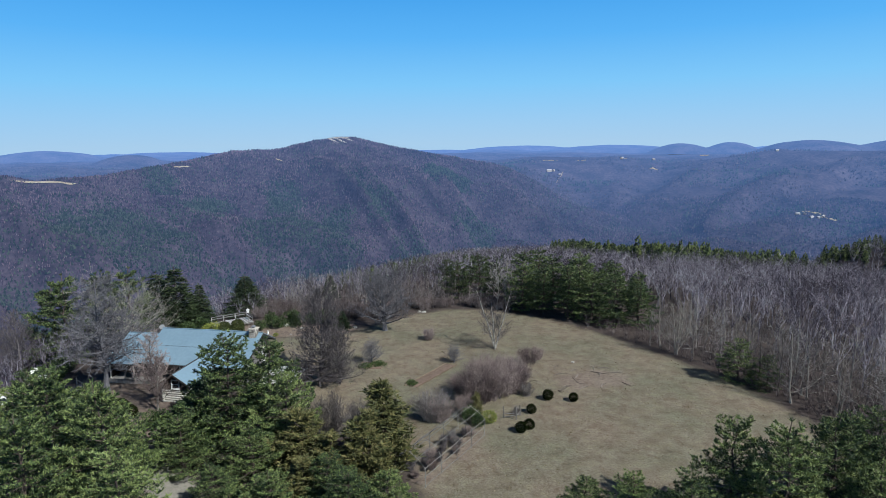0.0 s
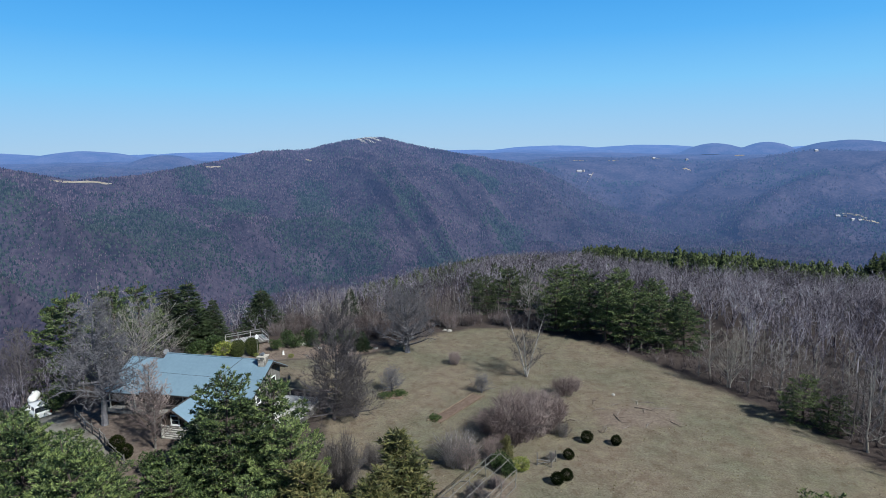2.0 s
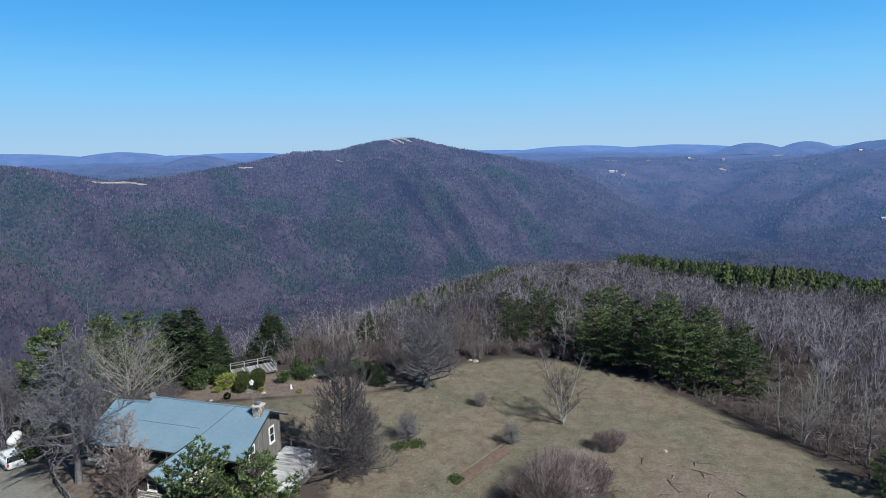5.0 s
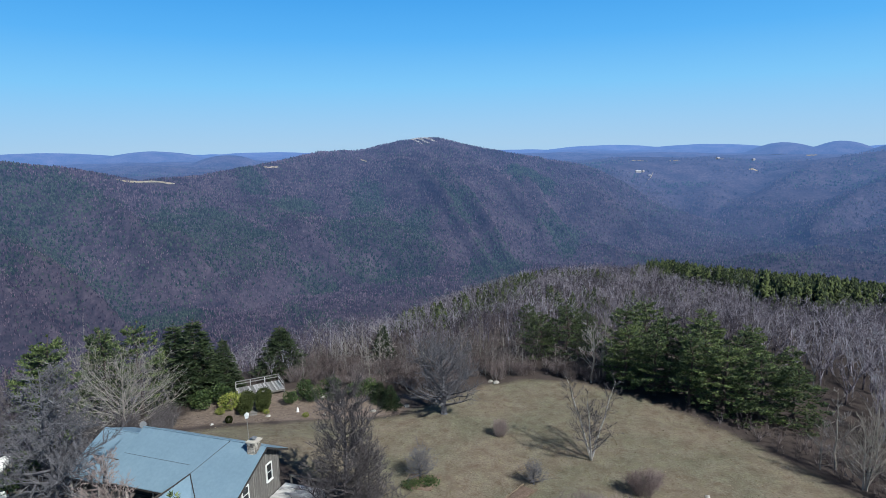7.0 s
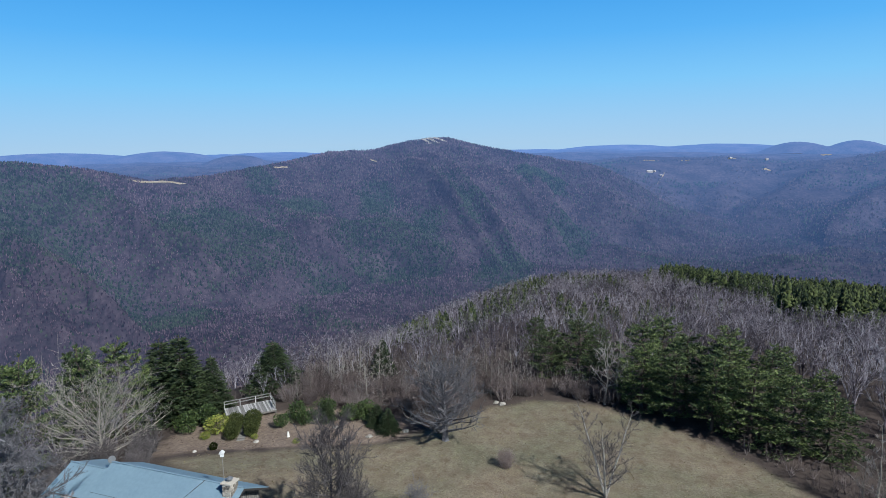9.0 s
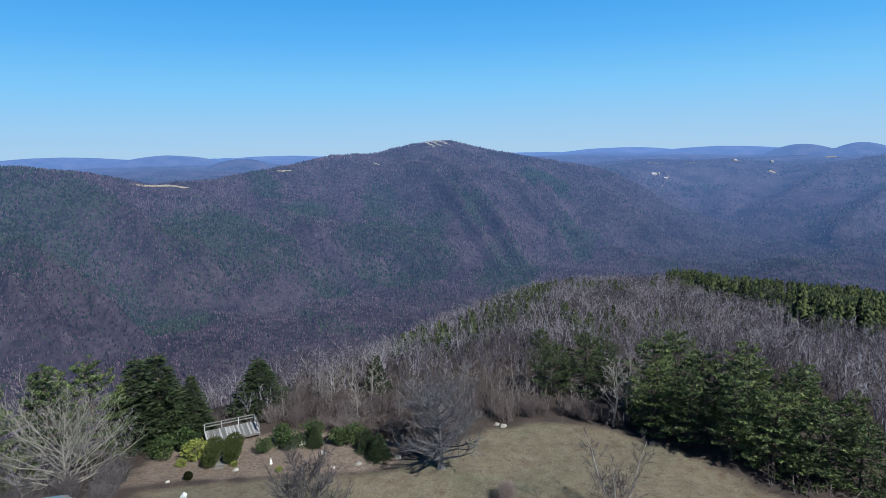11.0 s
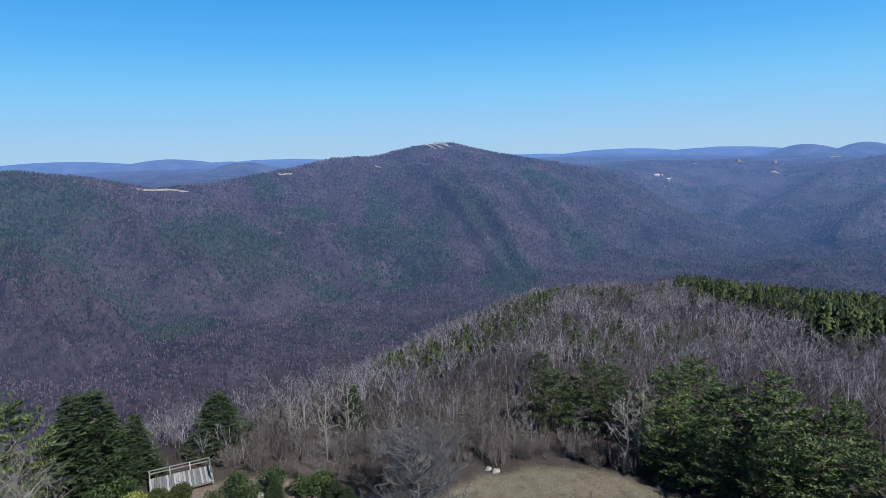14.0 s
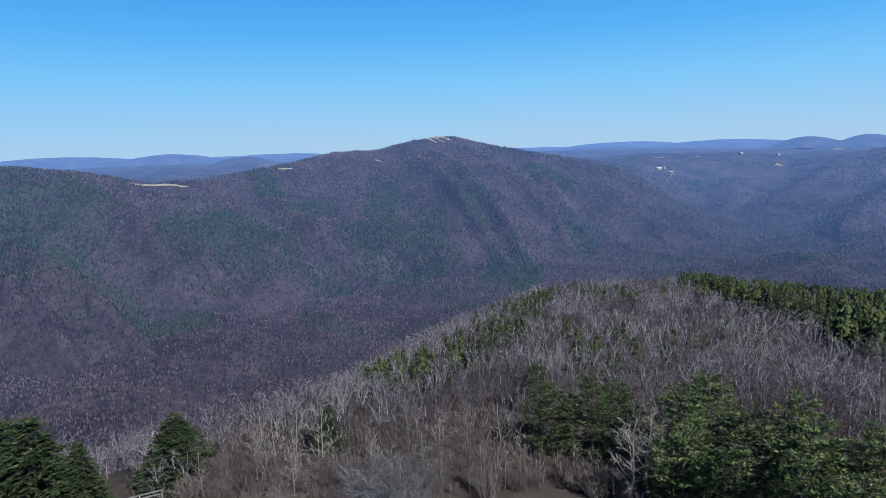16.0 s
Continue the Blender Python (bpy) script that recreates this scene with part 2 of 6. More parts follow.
def land(x, y):
    x, y = np.asarray(x, float), np.asarray(y, float)
    dx, dy = x, y - 25
    r, az = np.hypot(dx, dy), np.degrees(np.arctan2(dx, dy))
    rc, zc = np.interp(az, CREST[:, 0], CREST[:, 1]), np.interp(az, CREST[:, 0], CREST[:, 2])
    down = np.maximum(rc - r, 0)
    rib = 88 * (ridge((az - down / 42) / 7.5, down / 800, 11) - 0.55) + 48 * (ridge((az - down / 60) / 2.7, down / 380, 12) - 0.5)
    face = zc - 0.40 * down + (rib + 14 * fbm(x / 90, y / 90, 14)) * step(down, 25, 320) + 10 * fbm(x / 60, y / 60, 16)
    back = zc - 0.16 * np.maximum(r - rc, 0)
    plateau = -74 + 0.015 * (r - 2400) + 50 * fbm(x / 520, y / 260, 21, 5) + 26 * (ridge(x / 700, y / 330, 25) - 0.5)
    for a0, r0, h0, wa, wr in HILLS:
        plateau = np.maximum(plateau, h0 + 14 * fbm(az / 3, r / 400, 23) - 60 * ((az - a0) / wa) ** 2 - 60 * ((r - r0) / wr) ** 2)
    right = np.interp(az, [10, 15, 19, 24, 28, 34, 50], [-150, -120, -85, -46, -16, -20, -10])
    rface = right - 0.22 * np.maximum(2700 - r, 0) + 90 * (0.1 - np.abs(fbm(az / 7 - r / 500, r / 600, 31, 3))) * step(2700 - r, 0, 400) + 64 * (ridge(az / 4 - r / 420, r / 500, 35) - 0.5) * step(2700 - r, 0, 300) + 26 * fbm(x / 160, y / 160, 33)
    rback = right - 0.1 * np.maximum(r - 2700, 0)
    floor = -240 + 150 * np.maximum(0, fbm(x / 330, y / 330, 41, 4) + 0.02)
    far = np.where(r < rc, face, np.maximum(back, plateau * step(r, 2000, 2500) + back * (1 - step(r, 2000, 2500))))
    rz = np.where(r < 2700, rface, np.maximum(rback, plateau))
    w = step(az, 5, 19)
    rz = np.where(r < 2700, np.where(az < 19, np.maximum(rz, plateau * step(r, 2300, 2700) + floor * (1 - step(r, 2300, 2700))), rz), rz)
    far = np.maximum(far, floor) * (1 - w) + np.maximum(rz, floor) * w
    far = np.where(np.abs(az) > 100, floor, far)
    near = hill(x, y)
    k = 12.0
    return np.where(r < 150, near, k * np.logaddexp(near / k, far / k))


def ground_z(x, y):
    return float(land(np.array([x]), np.array([y]))[0])

# ---- ground sheet ----
def inside(poly, x, y):
    """Signed distance to a polygon, positive inside."""
    px, py = np.array(poly, float).T
    best, odd = np.full(x.shape, 1e9), np.zeros(x.shape, bool)
    for a in range(len(px)):
        b = (a + 1) % len(px)
        ex, ey = px[b] - px[a], py[b] - py[a]
        t = np.clip(((x - px[a]) * ex + (y - py[a]) * ey) / (ex * ex + ey * ey), 0, 1)
        best = np.minimum(best, np.hypot(x - px[a] - t * ex, y - py[a] - t * ey))
        odd ^= ((py[a] > y) != (py[b] > y)) & (x < (px[b] - px[a]) * (y - py[a]) / (py[b] - py[a] + 1e-12) + px[a])
    return np.where(odd, best, -best)


def along(line, x, y):
    """Distance to an open line of points."""
    best = np.full(x.shape, 1e9)
    for (ax, ay), (bx, by) in zip(line[:-1], line[1:]):
        t = np.clip(((x - ax) * (bx - ax) + (y - ay) * (by - ay)) / ((bx - ax) ** 2 + (by - ay) ** 2), 0, 1)
        best = np.minimum(best, np.hypot(x - ax - t * (bx - ax), y - ay - t * (by - ay)))
    return best


MEADOW = [(-13, 57), (-17, 70), (-28, 74), (-35, 78), (-26, 82), (-14, 86), (-5, 96), (2, 99), (8, 98), (14, 93.5), (18.5, 89.3), (23.5, 82), (28.5, 74), (33, 66.5), (36, 55),
          (33, 42), (22, 28), (5, 28), (-2, 42), (-3, 50), (-8, 54)]
MULCH = [(-38, 79), (-29, 82), (-14, 86.5), (-12, 92), (-26, 94), (-40, 88)]
DRIVE = [(-54, 70), (-46, 65), (-41.5, 60.5), (-37, 57.5), (-33.5, 54.5), (-30, 49), (-24, 45.5), (-19.7, 41.6), (-15, 33), (-12, 15), (-10, -40)]
BEDS = [[(-4.6, 66), (-3.4, 65.5), (1.2, 72.6), (0.2, 73.4)], [(14, 63.5), (22, 66), (21, 71.5), (12, 69)], [(-4.2, 45.5), (-1.6, 44.2), (4.6, 54.6), (2.4, 56.2)], [(-43, 66), (-35, 66), (-27, 60.5), (-21, 55), (-20, 48), (-26, 48), (-33, 55), (-39, 60.5)]]

col_front = np.arange(-60, 60, 0.45)
cols = np.radians(np.concatenate([col_front, np.arange(60, 300, 2.4)]))
rings = [0.0]
while rings[-1] < 4950:
    rings.append(rings[-1] + max(0.6, 0.016 * rings[-1]))
rings = np.array(rings[1:])
R, A = np.meshgrid(rings, cols, indexing="ij")
GX, GY = (R * np.sin(A)).ravel(), (62 + R * np.cos(A)).ravel()
GZ = land(GX, GY)
nr, nc = R.shape
ii, jj = np.meshgrid(np.arange(nr - 1), np.arange(nc), indexing="ij")
q = np.stack([ii * nc + jj, ii * nc + (jj + 1) % nc, (ii + 1) * nc + (jj + 1) % nc, (ii + 1) * nc + jj], -1).reshape(-1, 4)[:, ::-1]
hub = np.array([[0, 62, float(land(np.array([0.0]), np.array([62.0]))[0])]])
GV = np.concatenate([np.stack([GX, GY, GZ], 1), hub])
nc2 = np.arange(0, nc - nc % 2, 2)
fan = np.stack([nc2, (nc2 + 1) % nc, (nc2 + 2) % nc, np.full(len(nc2), len(GV) - 1)], 1)


def ground_material():
    m = bpy.data.materials.new("hill_ground")
    m.use_nodes = True
    n, l = m.node_tree.nodes, m.node_tree.links
    b = n["Principled BSDF"]
    b.inputs["Roughness"].default_value = 0.95
    b.inputs["Specular IOR Level"].default_value = 0.1
    geo = n.new("ShaderNodeNewGeometry")

    def noise_at(scale, detail=5.0, rough=0.6):
        z = n.new("ShaderNodeTexNoise")
        z.inputs["Scale"].default_value, z.inputs["Detail"].default_value, z.inputs["Roughness"].default_value = scale, detail, rough
        l.new(geo.outputs["Position"], z.inputs["Vector"])
        return z.outputs[0]

    def ramp(fac, stops):
        r = n.new("ShaderNodeValToRGB")
        l.new(fac, r.inputs[0])
        while len(r.color_ramp.elements) < len(stops):
            r.color_ramp.elements.new(0.5)
        for e, (p, c) in zip(r.color_ramp.elements, stops):
            e.position, e.color = p, (*c, 1)
        return r.outputs[0]

    def mixed(fac, a, c):
        x = n.new("ShaderNodeMix")
        x.data_type = 'RGBA'
        l.new(fac, x.inputs[0])
        for s, v in ((x.inputs[6], a), (x.inputs[7], c)):
            l.new(v, s)
        return x.outputs[2]

    def attr(name):
        a = n.new("ShaderNodeAttribute")
        a.attribute_name = name
        return a.outputs["Fac"]

    patch, mid, fine, vfine = noise_at(0.11, 4), noise_at(0.55, 5, 0.7), noise_at(3.0, 4, 0.7), noise_at(14, 3, 0.7)
    grass = mixed(fine, ramp(patch, [(0.38, (0.161, 0.126, 0.0959)), (0.5, (0.137, 0.119, 0.0873)), (0.62, (0.106, 0.108, 0.0736))]),
                  ramp(mid, [(0.35, (0.098, 0.08, 0.0651)), (0.52, (0.149, 0.131, 0.104)), (0.7, (0.188, 0.167, 0.137))]))
    litter = mixed(fine, ramp(mid, [(0.35, (0.0206, 0.0162, 0.0144)), (0.6, (0.055, 0.0442, 0.04))]), ramp(vfine, [(0.35, (0.0378, 0.0294, 0.0256)), (0.65, (0.0963, 0.0773, 0.072))]))
    mulch = mixed(vfine, ramp(mid, [(0.35, (0.105, 0.0764, 0.0616)), (0.65, (0.192, 0.148, 0.123))]), ramp(fine, [(0.35, (0.0786, 0.0592, 0.0475)), (0.65, (0.244, 0.202, 0.172))]))
    gravel = mixed(vfine, ramp(mid, [(0.35, (0.134, 0.125, 0.106)), (0.65, (0.192, 0.182, 0.158))]), ramp(fine, [(0.35, (0.144, 0.134, 0.115)), (0.65, (0.24, 0.226, 0.197))]))
    # floor of the farther woods: violet haze tint put into the colour
    woods = mixed(noise_at(0.012, 5), ramp(noise_at(0.05, 6, 0.7), [(0.38, (0.032, 0.026, 0.035)), (0.62, (0.066, 0.053, 0.068))]),
                  ramp(noise_at(0.28, 6, 0.8), [(0.4, (0.024, 0.020, 0.028)), (0.6, (0.074, 0.060, 0.074))]))
    speck = n.new("ShaderNodeMix")
    speck.data_type, speck.blend_type = 'RGBA', 'MULTIPLY'
    speck.inputs[0].default_value = 0.85
    l.new(grass, speck.inputs[6])
    l.new(ramp(noise_at(6.0, 6, 0.85), [(0.33, (0.45, 0.42, 0.38)), (0.5, (0.95, 0.95, 0.93)), (0.66, (1.3, 1.28, 1.22))]), speck.inputs[7])
    worn = n.new("ShaderNodeMix")
    worn.data_type, worn.blend_type = 'RGBA', 'MULTIPLY'
    worn.inputs[0].default_value = 0.9
    l.new(speck.outputs[2], worn.inputs[6])
    l.new(ramp(noise_at(0.9, 8, 0.75), [(0.36, (0.74, 0.68, 0.62)), (0.47, (1.0, 1.0, 1.0)), (0.62, (1.1, 1.12, 1.02))]), worn.inputs[7])
    grass = worn.outputs[2]
    c = mixed(attr("far"), litter, woods)
    c = mixed(attr("meadow"), c, grass)
    c = mixed(attr("mulch"), c, mulch)
    c = mixed(attr("gravel"), c, gravel)
    l.new(c, b.inputs["Base Color"])
    bp = n.new("ShaderNodeBump")
    bp.inputs["Strength"].default_value, bp.inputs["Distance"].default_value = 0.6, 0.12
    l.new(fine, bp.inputs["Height"])
    l.new(bp.outputs[0], b.inputs["Normal"])
    return m


M["ground"] = ground_material()
qr = np.hypot(GV[q[:, 0], 0], GV[q[:, 0], 1] - 25)
zone = np.where(qr > 430, 1, 0)
gme = big_mesh("ground", GV, np.concatenate([q[zone == 0], fan]), M["ground"])
gme.shade_smooth()
gx, gy = GV[:, 0], GV[:, 1]
wob = 1.6 * fbm(gx / 2.2, gy / 2.2, 51, 4)
near_r = np.hypot(gx, gy - 62)
FIELDS = [(-33.4, 1480, 2.4, 15), (-37.5, 1650, 1.3, 25), (-23.3, 1668, 0.9, 8), (-15.0, 1762, 0.4, 12)]
masks = {"meadow": step(inside(MEADOW, gx, gy) + wob, -0.7, 0.7), "mulch": np.maximum(step(inside(MULCH, gx, gy) + wob, -0.5, 0.5), 0.7 * np.max([step(inside(p, gx, gy) + 3.5 * fbm(gx / 1.6, gy / 1.6, 57, 4) - 0.3, -0.4, 0.9) for p in BEDS], 0)),
         "gravel": step(1.5 + 0.6 * step(gy, 50, 60) - along(DRIVE, gx, gy) + 0.4 * wob, -0.25, 0.25), "far": step(near_r, 200, 420)}
for name, values in masks.items():
    gme.attributes.new(name, 'FLOAT', 'POINT').data.foreach_set("value", values.astype(np.float32))


def haze_glow(m, amount=1.0):
    """Blue haze painted as emission: none at the mountain's foot, growing to the horizon."""
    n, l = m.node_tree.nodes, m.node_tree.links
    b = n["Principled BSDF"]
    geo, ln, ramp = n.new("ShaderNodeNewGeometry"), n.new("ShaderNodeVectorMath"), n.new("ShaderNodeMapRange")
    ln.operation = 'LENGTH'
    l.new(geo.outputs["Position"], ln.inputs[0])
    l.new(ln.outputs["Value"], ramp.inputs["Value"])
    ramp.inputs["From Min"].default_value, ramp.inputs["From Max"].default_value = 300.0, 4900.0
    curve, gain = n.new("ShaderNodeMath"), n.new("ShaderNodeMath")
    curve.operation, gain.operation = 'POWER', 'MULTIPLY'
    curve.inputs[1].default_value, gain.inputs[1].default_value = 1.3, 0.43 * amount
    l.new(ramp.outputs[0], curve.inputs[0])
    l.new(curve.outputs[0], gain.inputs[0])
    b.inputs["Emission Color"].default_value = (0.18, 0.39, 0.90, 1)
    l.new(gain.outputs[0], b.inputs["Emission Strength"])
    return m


# haze painted into both the violet base colour and the blue glow
M["distance"] = haze_glow(mat("haze_glow_woods", [(0.0171, 0.0156, 0.0204), (0.0304, 0.0248, 0.033), (0.0437, 0.035, 0.0446), (0.0608, 0.0488, 0.0582)], 0.012, 0.95, 0, fine=9, spec=0.0, contrast=1.7))
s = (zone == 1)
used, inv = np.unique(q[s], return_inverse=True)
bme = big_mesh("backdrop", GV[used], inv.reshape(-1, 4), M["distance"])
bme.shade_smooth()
tagged(new("backdrop", bme), "wooded mountain, hills and plateau in the distance, blue haze painted as glow", "hills", "", "structure")
ground = tagged(new("ground", gme), "grassy hilltop, leaf-strewn woods and far mountains in early spring", "ground", "", "structure")


# hay fields, clearings and a valley road in the distance, draped on the land
def on_ground(x, y):
    """Height of the ground sheet itself."""
    r = np.hypot(x, y - 62)
    a = np.mod(np.degrees(np.arctan2(x, y - 62)) + 60, 360) - 60
    grid, deg = GZ.reshape(nr, nc), np.degrees(cols)
    i, j = np.clip(np.searchsorted(rings, r) - 1, 0, nr - 2), np.clip(np.searchsorted(deg, a) - 1, 0, nc - 2)
    u, v = (r - rings[i]) / (rings[i + 1] - rings[i]), (a - deg[j]) / (deg[j + 1] - deg[j])
    return (grid[i, j] * (1 - u) + grid[i + 1, j] * u) * (1 - v) + (grid[i, j + 1] * (1 - u) + grid[i + 1, j + 1] * u) * v


M["hay"] = mat("open_strip", [(0.159, 0.14, 0.118), (0.23, 0.206, 0.178), (0.32, 0.293, 0.258)], 0.02, 0.95, 0, fine=8, spec=0.05)
for a0, a1, r0, r1, d0, d1, lift in ((-35.7, -31.2, 1462, 1496, 5, 4, 2), (-24.0, -22.6, 1660, 1674, 4, 3, 2), (-15.3, -14.7, 1772, 1752, 7, 4, 2), (19.5, 21.5, 3560, 3470, 40, 50, 2), (9.2, 10.6, 2715, 2690, 10, 6, 2), (12.3, 13.2, 2690, 2700, 7, 5, 2), (16.0, 16.7, 2790, 2800, 10, 7, 2),
                                     (18.6, 19.4, 2612, 2618, 7, 5, 2), (30.6, 32.4, 2036, 2012, 9, 5, 2), (32.0, 33.2, 1996, 2000, 5, 5, 2), (-1.2, 1.4, 4080, 4140, 40, 60, 2), (10.45, 11.1, 2360, 2540, 5, 5, 1.5), (22.6, 23.4, 3300, 3310, 30, 24, 2)):
    t = np.linspace(0, 1, 25)
    w = np.clip(np.minimum(t, 1 - t) * 9, 0.15, 1)
    mid_a, mid_r = a0 + (a1 - a0) * t, r0 + (r1 - r0) * t + 0.8 * np.sin(t * 9 + a0)
    vs = []
    for s in (-1, 0, 1):
        rr_ = mid_r + s * w * (d0 + (d1 - d0) * t) * (1 + 0.3 * np.sin(t * 17 + s * 2 + a1))
        px_, py_ = rr_ * np.sin(np.radians(mid_a)), 25 + rr_ * np.cos(np.radians(mid_a))
        vs.append(np.stack([px_, py_, on_ground(px_, py_) + lift], 1))
    fs = np.array([(k * 25 + i, k * 25 + i + 1, (k + 1) * 25 + i + 1, (k + 1) * 25 + i) for k in range(2) for i in range(24)])
    tagged(new("open_strip", big_mesh("open_strip", np.concatenate(vs), fs, M["hay"])), "pale tan open strip among the far woods", "field", "", "structure")

# ---- woods, far and near ----
rs = np.random.RandomState(7)


def spread(template_v, template_f, x, y, z, h, w, rot):
    """Copies of a small template, one for each place, in one array."""
    k, n = len(template_v), len(x)
    c, s = np.cos(rot)[:, None], np.sin(rot)[:, None]
    tx, ty, tz = template_v.T
    V = np.stack([x[:, None] + (tx * c - ty * s) * w[:, None], y[:, None] + (tx * s + ty * c) * w[:, None], z[:, None] + tz * h[:, None]], -1).reshape(-1, 3)
    F = (template_f[None] + (np.arange(n) * k)[:, None, None]).reshape(-1, template_f.shape[1])
    return V, F


def join(parts):
    V, F, o = [], [], 0
    for v, f in parts:
        V.append(v)
        F.append(f + o)
        o += len(v)
    return np.concatenate(V), np.concatenate(F)


def crown_template(seed, sides=5):
    """A ragged low crown on a point, ten faces."""
    r = np.random.RandomState(seed)
    v = [(0, 0, 0.12), *[(0.5 * (0.7 + 0.6 * r.rand()) * math.cos(6.283 * k / sides + r.rand() * 0.5), 0.5 * (0.7 + 0.6 * r.rand()) * math.sin(6.283 * k / sides + r.rand() * 0.5), 0.45 + 0.3 * r.rand()) for k in range(sides)], (0.1 * r.randn(), 0.1 * r.randn(), 1)]
    f = [(0, 1 + (k + 1) % sides, 1 + k) for k in range(sides)] + [(sides + 1, 1 + k, 1 + (k + 1) % sides) for k in range(sides)]
    return np.array(v), np.array(f)


def broom_template(seed, n=2):
    """An upright bare tree: narrow leaf-shaped flat sheets of limbs, n of them."""
    r = np.random.RandomState(seed)
    v, f = [], []
    for k in range(n):
        a = 3.1416 * (k + 0.25 * r.rand()) / n
        w, d, z = 0.18 + 0.25 * r.rand(), 0.25 * r.randn(), 0.45 + 0.3 * r.rand()
        ox, oy = 0.25 * r.randn(), 0.25 * r.randn()
        i = len(v)
        v += [(ox, oy, 0.0), (ox + w * math.cos(a), oy + w * math.sin(a), z), (ox + 0.1 * d, oy + 0.1 * d, 0.85 + 0.3 * r.rand()), (ox - w * math.cos(a), oy - w * math.sin(a), z * 0.9)]
        f += [(i, i + 1, i + 2), (i, i + 2, i + 3)]
    return np.array(v), np.array(f)


def cone_template(seed, tiers=3, sides=6):
    r = np.random.RandomState(seed)
    v, f = [], []
    for t in range(tiers):
        i, z0, rad = len(v), 0.1 + 0.28 * t, 0.5 * (1 - t / (tiers + 0.6))
        v += [(rad * (0.65 + 0.6 * r.rand()) * math.cos(6.283 * k / sides), rad * (0.65 + 0.6 * r.rand()) * math.sin(6.283 * k / sides), z0 + 0.08 * r.rand()) for k in range(sides)]
        v.append((0, 0, min(1, z0 + (0.45 if tiers > 1 else 0.9))))
        f += [(i + k, i + (k + 1) % sides, i + sides) for k in range(sides)]
    return np.array(v), np.array(f)


# violet base stands in for haze over the mountain's bare trees, plus glow
M["hazed_farbare"] = haze_glow(mat("far_bare_woods", [(0.0192, 0.0132, 0.0205), (0.0414, 0.0284, 0.0412), (0.062, 0.0435, 0.0573), (0.0961, 0.0699, 0.0836)], 0.009, 0.95, 0, fine=7, island=0.25, spec=0.05, contrast=2.5))
# darker copy of the mountain's bare woods, haze's lost contrast put into its colour
M["hazed_valleybare"] = haze_glow(mat("valley_woods", [(0.0198, 0.0153, 0.0185), (0.0324, 0.0247, 0.029), (0.045, 0.034, 0.0378), (0.0612, 0.0476, 0.051)], 0.009, 0.95, 0, fine=7, island=0.15, spec=0.05, contrast=2.2))
# evergreens with the same painted haze glow
M["farpine"] = haze_glow(mat("far_evergreens", [(0.0088, 0.0136, 0.0104), (0.0184, 0.0256, 0.0192), (0.036, 0.0464, 0.0336)], 0.01, 0.9, 0, fine=8, island=0.4, spec=0.05, contrast=1.6))
M["midbare"] = mat("bare_woods", [(0.0318, 0.0275, 0.0367), (0.0847, 0.0742, 0.0939), (0.231, 0.219, 0.253)], 0.07, 0.95, 0, fine=5, island=0.22, spec=0.1, contrast=2.0)
M["midpine"] = mat("spur_pines", [(0.00704, 0.0127, 0.00493), (0.0225, 0.0338, 0.012), (0.0598, 0.0739, 0.0253)], 0.08, 0.75, 0, fine=5, island=0.45, spec=0.2, contrast=1.7)

# far woods: sown evenly by bearing and distance over the facing slopes
n = 380000
az, rr = rs.uniform(-50, 40, n), np.sqrt(rs.uniform(300 ** 2, 2200 ** 2, n))
fx, fy = rr * np.sin(np.radians(az)), 25 + rr * np.cos(np.radians(az))
ROCKS = [(-10.6, -9.7, 0, 44), (-10.1, -9.0, 0, 46), (-9.5, -8.4, 0, 34), (-10.3, -8.7, 0, 10)]      # bare streaks: bearings, ways down
keep = (rr > 320) & ((rr < 2140) | (az > 0)) & ((rr < 1300) | (rs.rand(n) > 0.6 * step(az, 9, 24)))
down_ = 1930 - rr
for a0, a1, d0, d1 in ROCKS:
    keep &= ~((down_ > d0 - 6) & (down_ < d1) & (np.abs(az - a0 - (a1 - a0) * (down_ - d0) / (d1 - d0)) < 0.22))
infield = np.zeros(n, bool)
for a0, r0, wa, wr in FIELDS:
    infield |= np.hypot((az - a0) / wa, (rr - r0) / wr) < 1
keep &= ~infield & (rs.rand(n) < np.clip(0.45 + rr / 1700, 0, 1))
az, rr, fx, fy = az[keep], rr[keep], fx[keep], fy[keep]
fz = on_ground(fx, fy)
# evergreen stands on the mountainside: bearing, distance, breadth, depth
STANDS = [(-43.0, 1300, 5.2, 170), (-37.5, 1080, 2.6, 70), (-29.2, 1260, 4.2, 120), (-25.5, 1220, 2.2, 60), (-24.8, 1560, 1.4, 60), (-21.6, 1440, 1.6, 60), (-16.5, 1330, 1.8, 55), (-14.0, 1240, 2.6, 60), (-15.2, 1530, 1.5, 60), (-11, 1260, 2.2, 70),
          (-6.0, 1480, 1.3, 60), (-13, 1300, 2.2, 60), (-10.5, 1390, 1.6, 60), (-0.7, 1780, 1.3, 50), (1.7, 1760, 0.9, 50), (-20, 1180, 2.4, 60), (-3, 1250, 2.4, 90), (8, 2300, 1.2, 60), (-33, 1000, 3, 60), (3, 1500, 1.6, 80)]
share = np.full(len(az), 0.07)
warp_a, warp_r = 3.2 * fbm(fx / 70, fy / 70, 64, 4), 190 * fbm(fx / 80, fy / 80, 65, 4)
for a0, r0, wa, wr in STANDS:
    share = np.maximum(share, 0.88 * step(1.6 - np.hypot((az + warp_a - a0) / wa, (rr + warp_r - r0) / wr), 0.0, 0.85))
